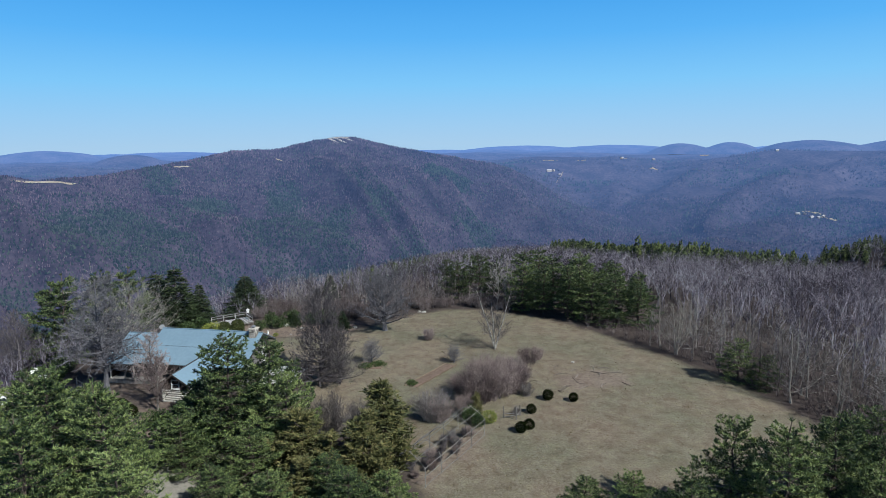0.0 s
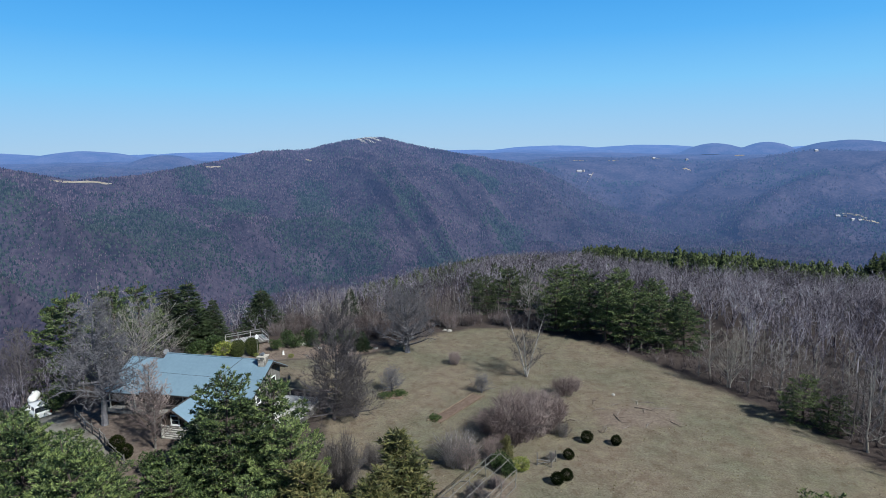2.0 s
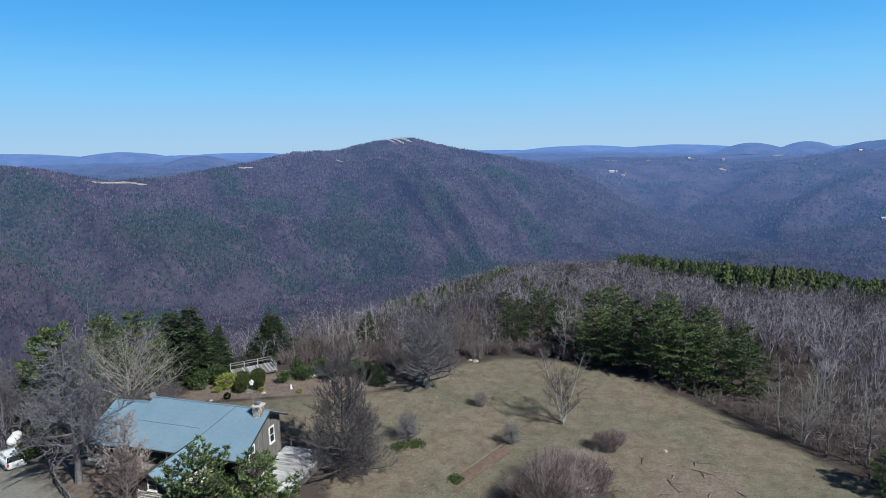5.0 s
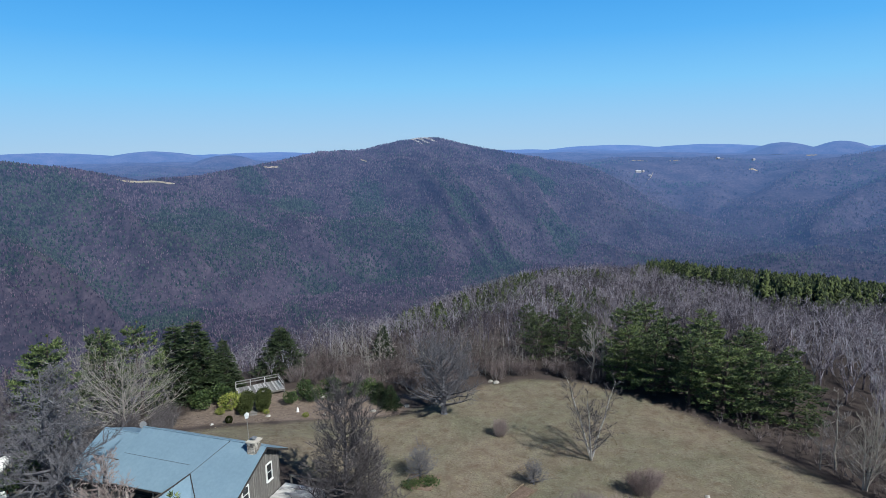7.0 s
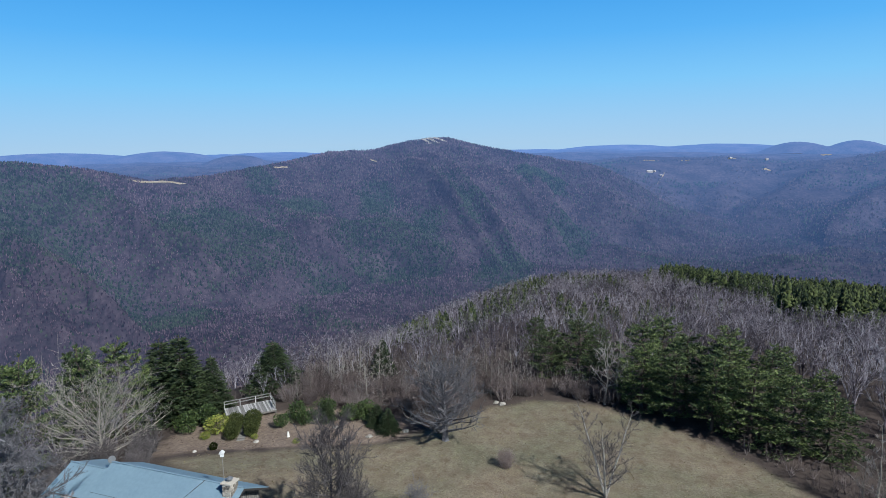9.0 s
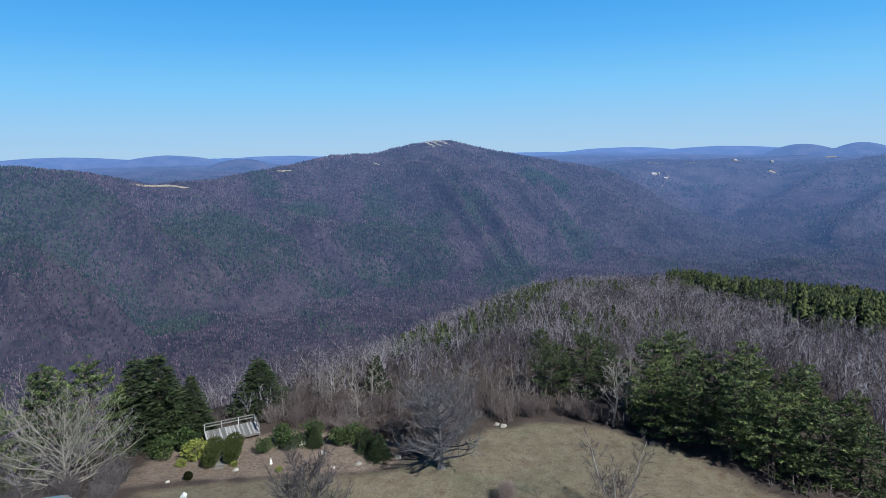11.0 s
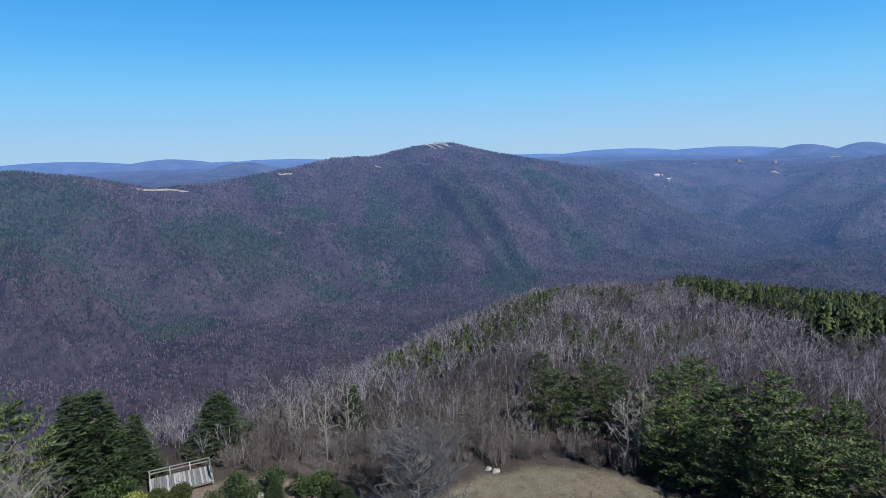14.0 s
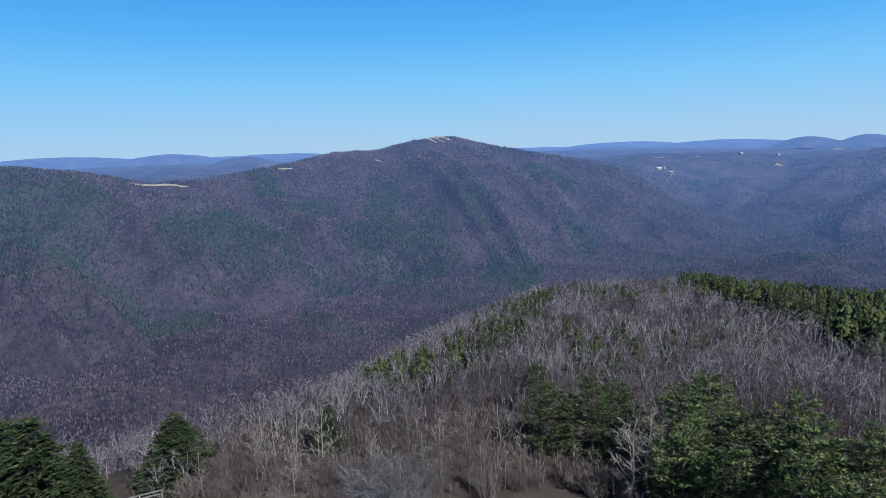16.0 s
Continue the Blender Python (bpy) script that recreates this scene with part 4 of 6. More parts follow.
gable_wall("wall", 11.15, -4.0, 2.5, RZ - 0.1, 2.42, 3.2, 0, M["boards"], "weathered grey board gable wall")
gable_wall("wall", -4.3, -4.0, 2.5, 3.9, 2.1, 2.7, -0.1, M["darkwood"])
for k in range(30):                # battens of the east gable
    y = -3.9 + k * 0.22
    zt = RZ - 0.16 - (0.545 * -y if y < 0 else 0.545 * y)
    b = Buf()
    b.box((11.29, y, -0.2), (11.31, y + 0.035, zt))
    part("batten", b, M["boards"], house)
for y, z, h in ((-4.0, 0, 2.35), (2.36, 0, 2.95)):
    b = Buf()
    if y < 0:                      # the front wall stands back under a porch
        b.box((-4.16, -2.6, -0.4), (11.15, -2.46, 2.9))
    else:
        b.box((-4.16, 2.36, -0.4), (11.15, 2.5, 2.6))
    part("wall", b, M["darkwood"], house, "dark board wall")
b = Buf()
b.box((-4.4, -4.5, -0.35), (5.4, -2.46, 0.12))
part("porch_floor", b, M["boards"], house)
for x in (-4.1, -1.2, 1.7, 4.4):
    b = Buf()
    b.tube([(x, -4.3, 0.1), (x, -4.3, 2.1)], [0.075, 0.065], 8)
    part("porch_post", b, M["log"], house, "peeled log post")


def house_window(x, y, z, w, h, turn):
    """Frame, sill, muntins and two panes, set on a wall; its face looks along the local -y."""
    m = pose(x, y, z, 0, 0, turn)
    b = Buf()
    for lo, hi in (((-w / 2 - 0.09, -0.06, -0.09), (w / 2 + 0.09, 0.05, 0)), ((-w / 2 - 0.09, -0.06, h), (w / 2 + 0.09, 0.05, h + 0.09)),
                   ((-w / 2 - 0.09, -0.06, 0), (-w / 2, 0.05, h)), ((w / 2, -0.06, 0), (w / 2 + 0.09, 0.05, h)), ((-w / 2, -0.045, h / 2 - 0.025), (w / 2, 0.03, h / 2 + 0.025))):
        b.box(lo, hi, m)
    fr = part("window_frame", b, M["white"], house, "white window frame")
    for z0 in (0, h / 2 + 0.025):
        b = Buf()
        b.box((-w / 2, -0.02, z0), (w / 2, 0.0, z0 + h / 2 - 0.025), m)
        part("pane", b, M["glass"], fr)
    b = Buf()
    b.box((-w / 2 - 0.13, -0.13, -0.13), (w / 2 + 0.13, 0.03, -0.085), m)
    part("sill", b, M["white"], fr)


house_window(11.34, 1.0, 1.15, 0.62, 1.35, 90)
house_window(11.34, -2.2, 1.0, 0.7, 1.2, 90)
# front wing
roof_plane("wing_roof", (WX, W0 - 0.35, WZ), (WX, -3.0, WZ), (WX + 1.75, -4.7, 1.95), (WX + 1.75, W0 - 0.35, 1.95), house, M["roof"], 0, "blue-grey metal roof of the front wing")
roof_plane("wing_roof", (WX - 0.02, W0 - 0.35, WZ), (WX - 0.02, -3.0, WZ), (WX - 2.7, -5.2, 1.35), (WX - 2.7, W0 - 0.35, 1.35), house, M["shake"], 0, "brown shingled slope of the front wing")
b = Buf()
b.tube([(WX, W0 - 0.36, WZ + 0.04), (WX, -3.0, WZ + 0.04)], [0.06, 0.06], 6)
part("ridge_cap", b, M["trim"], house)
for sx, ex, ez in ((1, 1.75, 1.95), (-1, -2.7, 1.35)):
    b = Buf()
    slab(b, (WX, W0 - 0.40, WZ - 0.03), (WX, W0 - 0.34, WZ - 0.03), (WX + ex, W0 - 0.34, ez - 0.03), (WX + ex, W0 - 0.40, ez - 0.03), 0.17)
    part("rake_board", b, M["trim"], house)
b = Buf()
b.prism([(-1.4, 1.3), (1.4, 1.3), (1.4, 1.98), (0, 2.9), (-1.4, 1.98)], pose(WX, W0 + 0.05, 0), 0.12)
gw = part("gable_wall", b, M["darkwood"], house, "dark vertical boards in the front gable")
for k in range(13):
    x = -1.3 + k * 0.2
    b = Buf()
    b.box((WX + x, W0 + 0.025, 1.3), (WX + x + 0.03, W0 + 0.05, 2.85 - abs(x) * 0.66))
    part("batten", b, M["darkwood"], gw)
for k in range(6):                 # log courses, front and sides
    z = 0.05 + k * 0.22
    for p0, p1 in (((WX - 1.55, W0 + 0.08, z), (WX + 1.55, W0 + 0.08, z)), ((WX - 1.4, W0 - 0.1, z + 0.11), (WX - 1.4, -3.0, z + 0.11)), ((WX + 1.4, W0 - 0.1, z + 0.11), (WX + 1.4, -3.0, z + 0.11))):
        b = Buf()
        b.tube([p0, p1], [0.105, 0.1], 8)
        part("log", b, M["log"], house)
b = Buf()
b.box((WX - 1.4, W0 + 0.06, -0.3), (WX + 1.4, W0 + 0.12, 1.3))
part("chinking", b, M["chink"], house)
house_window(WX, W0 + 0.02, 1.5, 0.7, 0.75, 0)
# chimney of field stones
ch = Buf()
ch.box((10.75, -0.75, 3.6), (11.45, 0.05, 5.15))
chim = part("chimney", ch, M["mortar"], house, "rough field-stone chimney")
rc_ = random.Random(5)
for z in np.arange(3.95, 5.1, 0.17):
    for side in range(4):
        u = 0.0
        L = 0.7 if side % 2 == 0 else 0.8
        while u < L - 0.05:
            w = min(rc_.uniform(0.16, 0.34), L - u)
            b = Buf()
            d, hh = rc_.uniform(0.03, 0.07), rc_.uniform(0.12, 0.16)
            if side == 0:
                b.box((10.75 + u + 0.01, -0.75 - d, z), (10.75 + u + w - 0.01, -0.72, z + hh))
            elif side == 2:
                b.box((10.75 + u + 0.01, 0.02, z), (10.75 + u + w - 0.01, 0.05 + d, z + hh))
            elif side == 1:
                b.box((11.42, -0.75 + u + 0.01, z), (11.45 + d, -0.75 + u + w - 0.01, z + hh))
            else:
                b.box((10.75 - d, -0.75 + u + 0.01, z), (10.78, -0.75 + u + w - 0.01, z + hh))
            part("stone", b, M["stone"], chim)
            u += w
b = Buf()
b.box((10.65, -0.85, 5.15), (11.55, 0.15, 5.25))
part("chimney_slab", b, M["stone"], chim, "flat stone slab")
b = Buf()
b.tube([(11.1, -0.35, 5.2), (11.1, -0.35, 5.42), (11.1, -0.35, 5.44), (11.1, -0.35, 5.58)], [0.14, 0.14, 0.27, 0.04], 10)
part("chimney_cap", b, M["metal"], chim, "metal chimney cap")
# dish on the ridge end
dish = thing("satellite_dish", 0, 0, 0, 0, "small grey satellite dish on a mast at the roof's end", "dish")
dish.matrix_world = house.matrix_world @ pose(-0.55, 0.2, 3.9, 0, 0, 0)
b = Buf()
b.tube([(0, 0, -0.3), (0, 0, 0.75)], [0.025, 0.025], 6)
part("mast", b, M["metal"], dish)
b = Buf()
n0 = Vector((0.35, -0.75, 0.5)).normalized()
b.tube([Vector((0, 0, 0.8)) - n0 * 0.1, Vector((0, 0, 0.8)) - n0 * 0.06, Vector((0, 0, 0.8)) + n0 * 0.02], [0.05, 0.2, 0.3], 12)
part("reflector", b, M["metal"], dish)

# terrace boards beside the east gable
terrace = thing("terrace", 0, 0, 0, 0, "bleached grey board terrace beside the house", "terrace")
terrace.matrix_world = house.matrix_world.copy()
for k in range(22):
    b = Buf()
    y = -3.8 + k * 0.32
    b.box((11.35, y, -0.55), (15.6 + 0.1 * math.sin(k * 2.1), y + 0.30, -0.4))
    part("plank", b, M["paledeck"], terrace)
for x in (11.9, 15.3):
    b = Buf()
    b.box((x, -3.8, -1.7), (x + 0.12, 3.2, -0.55))
    part("joist", b, M["boards"], terrace)
b = Buf()
b.box((11.8, 3.1, 0.28), (17.2, 3.28, 0.42))
part("top_rail", b, M["boards"], terrace)
for x in (11.9, 13.6, 15.4, 17.0):
    b = Buf()
    b.box((x, 3.12, -1.7), (x + 0.12, 3.24, 0.28))
    part("rail_post", b, M["boards"], terrace)

M["greydeck"] = mat("silver_grey_boards", [(0.136, 0.132, 0.132), (0.232, 0.228, 0.228), (0.336, 0.332, 0.336)], 1.5, 0.85, 0.3, stretch=(4, 0.5, 4), vary=0.9)

# ---- garden deck, walk, vehicles, fence ----
deck = thing("garden_deck", -36.1, 91.4, -0.28, 35.5, "weathered grey wooden deck with a railing", "deck")
DL, DD, DZ = 5.5, 3.2, 0.42
for k in range(26):
    b = Buf()
    b.box((k * DL / 26, -DD, DZ - 0.04), ((k + 0.88) * DL / 26, 0, DZ))
    part("plank", b, M["greydeck"], deck)
for x, y in ((0.05, -0.08), (1.85, -0.08), (3.65, -0.08), (5.4, -0.08), (5.4, -1.6), (5.4, -3.1), (0.05, -3.1), (2.7, -3.1)):
    b = Buf()
    b.box((x - 0.05, y - 0.05, -1.6), (x + 0.05, y + 0.05, 1.25 if y > -3 or x > 5 else DZ - 0.04))
    part("post", b, M["greydeck"], deck)
for z in (0.95, 1.27):
    for lo, hi in (((0, -0.12, z - 0.05), (5.5, -0.03, z + 0.04)), ((5.36, -3.15, z - 0.05), (5.45, -0.03, z + 0.04))):
        b = Buf()
        b.box(lo, hi)
        part("rail", b, M["greydeck"], deck)
for lo, hi in (((0, -DD - 0.02, DZ - 0.24), (DL, -DD + 0.04, DZ - 0.045)), ((DL - 0.04, -DD, DZ - 0.24), (DL + 0.02, 0, DZ - 0.045))):
    b = Buf()
    b.box(lo, hi)
    part("beam", b, M["boards"], deck)

walkway = thing("boardwalk", -30.5, 84.3, ground_z(-30.5, 84.3), 20.0, "narrow grey board walk climbing between clipped hedges", "walkway")
for k in range(26):
    b = Buf()
    y = k * 0.25
    wx, wy = -30.5 - y * math.sin(radians(20)), 84.3 + y * math.cos(radians(20))
    z = ground_z(wx, wy) - ground_z(-30.5, 84.3) + 0.06
    b.box((-0.4, y, z - 0.03), (0.4, y + 0.21, z + 0.02))
    part("plank", b, M["boards"], walkway)

M["carpaint"] = mat("white_car_paint", [(0.576, 0.576, 0.568), (0.64, 0.64, 0.632)], 2.0, 0.25, 0.0, spec=0.6)
M["tyre"] = mat("tyre_rubber", [(0.012, 0.012, 0.012), (0.024, 0.024, 0.024)], 6.0, 0.9, 0.2)
M["redlamp"] = mat("tail_lamp", [(0.28, 0.016, 0.012), (0.4, 0.024, 0.016)], 3.0, 0.2, 0.0)


def loft(sections):
    """A closed body from rings of (y, z) points at given x."""
    b = Buf()
    n = len(sections[0][1])
    for x, ring in sections:
        b.v += [Vector((x, y, z)) for y, z in ring]
    for s in range(len(sections) - 1):
        for k in range(n):
            b.f.append((s * n + k, s * n + (k + 1) % n, (s + 1) * n + (k + 1) % n, (s + 1) * n + k))
    b.f.append(tuple(reversed(range(n))))
    b.f.append(tuple((len(sections) - 1) * n + k for k in range(n)))
    return b


def car(x, y, turn, label):
    """A small estate car; its nose points along local +x."""
    c = thing("car", x, y, ground_z(x, y) + 0.02, turn, label, "car")
    def ring(w, z0, z1, r=0.12):
        return [(-w + r, z0), (w - r, z0), (w, z0 + r), (w * 0.98, z1 - r), (w - r * 1.3, z1), (-w + r * 1.3, z1), (-w * 0.98, z1 - r), (-w, z0 + r)]
    part("body", loft([(-2.05, ring(0.74, 0.42, 0.86)), (-1.98, ring(0.80, 0.30, 0.93)), (-1.2, ring(0.84, 0.24, 0.95)), (0.9, ring(0.84, 0.24, 0.92)), (1.7, ring(0.81, 0.26, 0.80)), (2.05, ring(0.70, 0.36, 0.66))]), M["carpaint"], c, "", True)
    part("roof", loft([(-1.72, ring(0.62, 1.36, 1.42, 0.03)), (-1.5, ring(0.66, 1.36, 1.46, 0.04)), (-0.2, ring(0.67, 1.37, 1.48, 0.04)), (0.35, ring(0.62, 1.35, 1.43, 0.03))]), M["carpaint"], c, "", True)
    part("cabin_glass", loft([(-1.95, ring(0.72, 0.9, 0.95, 0.02)), (-1.66, ring(0.65, 0.9, 1.37, 0.06)), (0.3, ring(0.65, 0.9, 1.37, 0.06)), (1.0, ring(0.72, 0.88, 0.93, 0.02))]), M["glass"], c, "dark window glass")
    for x0 in (-1.62, -0.7, 0.28):
        for s in (-1, 1):
            b = Buf()
            b.tube([(x0 - 0.13 if x0 < -1 else x0, s * 0.74, 0.93), (x0, s * 0.655, 1.38)], [0.05, 0.045], 5)
            part("pillar", b, M["carpaint"], c)
    for s in (-1, 1):
        b = Buf()
        b.box((-2.07, s * 0.70 - 0.09, 0.6), (-1.98, s * 0.70 + 0.09, 0.88))
        part("tail_light", b, M["redlamp"], c, "red tail light")
        b = Buf()
        b.box((1.9, s * 0.55 - 0.14, 0.56), (2.03, s * 0.55 + 0.14, 0.68))
        part("headlight", b, M["glass"], c)
        b = Buf()
        b.box((0.55, s * 0.86 - 0.08, 0.94), (0.7, s * 0.86 + 0.08, 1.06))
        part("mirror", b, M["carpaint"], c)
        for wx in (-1.3, 1.28):
            b = Buf()
            b.tube([(wx, s * 0.70, 0.3), (wx, s * 0.86, 0.3)], [0.3, 0.3], 16)
            t = part("wheel", b, M["tyre"], c)
            b = Buf()
            b.tube([(wx, s * 0.86, 0.3), (wx, s * 0.875, 0.3)], [0.18, 0.17], 12)
            part("rim", b, M["metal"], t)
    b = Buf()
    b.box((-2.12, -0.72, 0.36), (-1.98, 0.72, 0.52))
    part("bumper", b, M["carpaint"], c)
    return c


car(-46.2, 66.0, 145, "white estate car parked on the gravel drive")
car(-48.3, 61.6, 145, "white car parked at the edge of the drive")

tank = thing("gas_tank", -50.8, 71.8, ground_z(-50.8, 71.8), 112, "white horizontal gas tank on blocks", "tank")
prof = [(-1.15, 0.05), (-1.1, 0.28), (-0.95, 0.42), (-0.8, 0.46), (0.8, 0.46), (0.95, 0.42), (1.1, 0.28), (1.15, 0.05)]
b = Buf()
b.tube([(x, 0, 0.75) for x, r_ in prof], [r_ for x, r_ in prof], 18)
part("shell", b, M["white"], tank, "", True)
b = Buf()
b.tube([(0, 0, 1.15), (0, 0, 1.4)], [0.16, 0.15], 10)
part("valve_hood", b, M["white"], tank)
for x in (-0.7, 0.7):
    b = Buf()
    b.box((x - 0.12, -0.4, -0.2), (x + 0.12, 0.4, 0.4))
    part("block", b, M["mortar"], tank)

FENCE = [(-40.6, 64.0), (-38.9, 62.3), (-37.3, 60.6), (-35.8, 59.3), (-34.3, 58.1), (-33.1, 56.9), (-32.0, 55.7), (-30.6, 54.4), (-29.2, 53.2)]
fence = thing("split_rail_fence", *FENCE[0], ground_z(*FENCE[0]), 0, "weathered split-rail fence along the drive", "fence")
o = Vector((*FENCE[0], ground_z(*FENCE[0])))
tops = []
for x, y in FENCE:
    p = Vector((x, y, ground_z(x, y))) - o
    tops.append(p)
    b = Buf()
    b.tube([p - Vector((0, 0, 0.2)), p + Vector((0.02, 0.01, 1.05))], [0.075, 0.06], 6)
    part("post", b, M["boards"], fence)
for p, q_ in zip(tops[:-1], tops[1:]):
    for z in (0.45, 0.85):
        b = Buf()
        b.tube([p + Vector((0, 0, z)), p.lerp(q_, 0.5) + Vector((0.02, 0.03, z - 0.03)), q_ + Vector((0, 0, z + 0.02))], [0.05, 0.06, 0.045], 5)
        part("rail", b, M["boards"], fence)

# bird house on a thin mast beside the chimney
bird = thing("bird_house", -21.75, 65.5, 6.1, 20, "small pale bird house on a thin mast beside the chimney", "bird house")
b = Buf()
b.tube([(0, 0, -0.1), (0.02, 0, 1.5), (0, 0, 2.8)], [0.03, 0.027, 0.025], 6)
part("pole", b, M["boards"], bird)
b = Buf()
b.box((-0.13, -0.13, 2.8), (0.13, 0.13, 3.06))
part("box", b, M["white"], bird)
b = Buf()
b.prism([(-0.19, 3.05), (0.19, 3.05), (0, 3.22)], pose(0, -0.19, 0), 0.38)
part("roof", b, M["white"], bird)

# bent-pole tunnel over the old vegetable bed
tunnel = thing("bean_tunnel", -3.04, 45.86, ground_z(-3.04, 45.86), -31.6, "open tunnel of weathered poles over an overgrown bed", "trellis")
rt = random.Random(3)
PROFILE = [(-1.45, -0.2), (-1.45, 1.7), (-0.8, 2.4), (0, 2.68), (0.8, 2.4), (1.45, 1.7), (1.45, -0.2)]
for k in range(5):
    b = Buf()
    b.tube([(x + rt.uniform(-.05, .05), k * 2.52 + rt.uniform(-.1, .1), z) for x, z in PROFILE], [0.034] * 7, 6)
    part("hoop", b, M["boards"], tunnel)
for x, z in ((-1.45, 0.12), (-1.45, 1.68), (-0.8, 2.42), (0, 2.71), (0.8, 2.42), (1.45, 1.68), (1.45, 0.95), (1.45, 0.12)):
    b = Buf()
    b.tube([(x + rt.uniform(-.03, .03), y, z + rt.uniform(-.04, .04)) for y in np.linspace(-0.15, 10.25, 8)], [0.027] * 8, 5)
    part("rail", b, M["boards"], tunnel)

# post and small frame by the shrubs
p = thing("garden_post", 3.3, 60.9, ground_z(3.3, 60.9), 15, "tall pale wooden post with a foot board", "post")
b = Buf()
b.box((-0.05, -0.05, -0.2), (0.05, 0.05, 1.9))
part("shaft", b, M["boards"], p)
b = Buf()
b.box((-0.05, -0.06, 0.0), (0.9, 0.06, 0.1))
part("foot_board", b, M["boards"], p)
fr = thing("plant_frame", 6.6, 57.5, ground_z(6.6, 57.5), 20, "low frame of weathered posts and bars on the lawn", "trellis")
for x, y, h in ((-0.9, 0.3, 1.25), (0.1, -0.5, 1.5), (0.9, 0.25, 1.1)):
    b = Buf()
    b.tube([(x, y, -0.2), (x + 0.02, y, h * 0.5), (x - 0.01, y + 0.02, h)], [0.055, 0.05, 0.045], 6)
    part("post", b, M["boards"], fr)
for a, c in (((-0.95, 0.32, 0.55), (0.2, -0.52, 0.6)), ((0.05, -0.52, 0.4), (0.95, 0.27, 0.45)), ((-0.95, 0.3, 0.12), (0.95, 0.26, 0.1))):
    b = Buf()
    b.tube([a, tuple((u + v) / 2 for u, v in zip(a, c)), c], [0.04] * 3, 5)
    part("bar", b, M["boards"], fr)

b = Buf()
zs = ground_z(-25.8, 85.9)
b.tube([(0, 0, -0.1), (0, 0, 0.06), (0, 0, 0.1), (0, 0, 0.34), (0, 0, 0.42), (0, 0, 0.5), (0, 0, 0.62)], [0.17, 0.17, 0.11, 0.13, 0.06, 0.09, 0.02], 10)
st = new("statue", b.mesh("statue", M["white"], True))
st.matrix_world = pose(-25.8, 85.9, zs)
tagged(st, "small pale garden statue among the mulch", "statue")

M["rock"] = mat("garden_rock", [(0.16, 0.152, 0.136), (0.272, 0.256, 0.232), (0.4, 0.384, 0.36)], 2.0, 0.9, 0.6, vary=0.4)


def rock(x, y, s, seed):
    bm = bmesh.new()
    bmesh.ops.create_icosphere(bm, subdivisions=2, radius=s)
    for v in bm.verts:
        v.co = Vector((v.co.x, v.co.y * 0.8, v.co.z * 0.6)) * (1 + 0.45 * noise.noise(v.co * (1.3 / s) + Vector((seed, 0, 0))))
    me = bpy.data.meshes.new("rock")
    bm.to_mesh(me)
    bm.free()
    me.materials.append(M["rock"])
    ob = new("rock", me)
    ob.matrix_world = pose(x, y, ground_z(x, y) + 0.1 * s, 0, 0, seed * 50)
    return tagged(ob, "weathered grey garden rock lying in the bed", "rock", "garden rocks")


rr_ = random.Random(9)
for x, y, s in ((-24.3, 90.5, 0.5), (-21.5, 88.8, 0.35), (-28.6, 84.1, 0.3), (-17.2, 87.0, 0.35), (-19.4, 86.0, 0.25), (-3.5, 97.2, 0.45), (-4.3, 97.6, 0.35), (15.8, 73.0, 0.25), (-33.5, 80.6, 0.25), (-22.4, 85.4, 0.22), (-13.5, 88.6, 0.4)):
    rock(x, y, s, rr_.uniform(0, 9))


def garden_bed(corners, label, seed):
    """A low raised bed of leaf mould, edged with boards."""
    cx_, cy_ = sum(p[0] for p in corners) / 4, sum(p[1] for p in corners) / 4
    bed = thing("garden_bed", cx_, cy_, ground_z(cx_, cy_), 0, label, "bed")
    b, n, r = Buf(), 14, random.Random(seed)
    q0, q1, q2, q3 = (Vector((*p, 0)) for p in corners)
    for i in range(n + 1):
        for j in range(n + 1):
            p = q0.lerp(q1, i / n).lerp(q3.lerp(q2, i / n), j / n)
            edge_ = i in (0, n) or j in (0, n)
            b.v.append(Vector((p.x - cx_, p.y - cy_, ground_z(p.x, p.y) - ground_z(cx_, cy_) + (-0.03 if edge_ else r.uniform(0.05, 0.16)))))
    b.f = [(i * (n + 1) + j, (i + 1) * (n + 1) + j, (i + 1) * (n + 1) + j + 1, i * (n + 1) + j + 1) for i in range(n) for j in range(n)]
    part("soil", b, M["soil"], bed, "", True)
    for a, c in ((q0, q3), (q1, q2)):
        b = Buf()
        pts = [a.lerp(c, k / 8) for k in range(9)]
        b.tube([Vector((p.x - cx_, p.y - cy_, ground_z(p.x, p.y) - ground_z(cx_, cy_) + 0.08)) for p in pts], [0.07] * 9, 5)
        part("edging", b, M["shake"], bed)


M["soil"] = mat("leaf_mould", [(0.06, 0.04, 0.0304), (0.12, 0.084, 0.064), (0.192, 0.144, 0.116)], 2.5, 0.95, 0.6)
garden_bed([(-4.7, 65.9), (-3.3, 65.4), (1.3, 72.7), (0.1, 73.4)], "narrow brown garden bed across the lawn", 1)
garden_bed([(-10.6, 71.4), (-8.0, 71.2), (-7.4, 73.6), (-10.4, 74.0)], "small planted garden bed round a fruit tree", 2)
M["deadwood"] = mat("bleached_dead_wood", [(0.088, 0.072, 0.06), (0.152, 0.128, 0.112), (0.24, 0.212, 0.188)], 3.0, 0.9, 0.3, vary=0.5)
rf = random.Random(21)
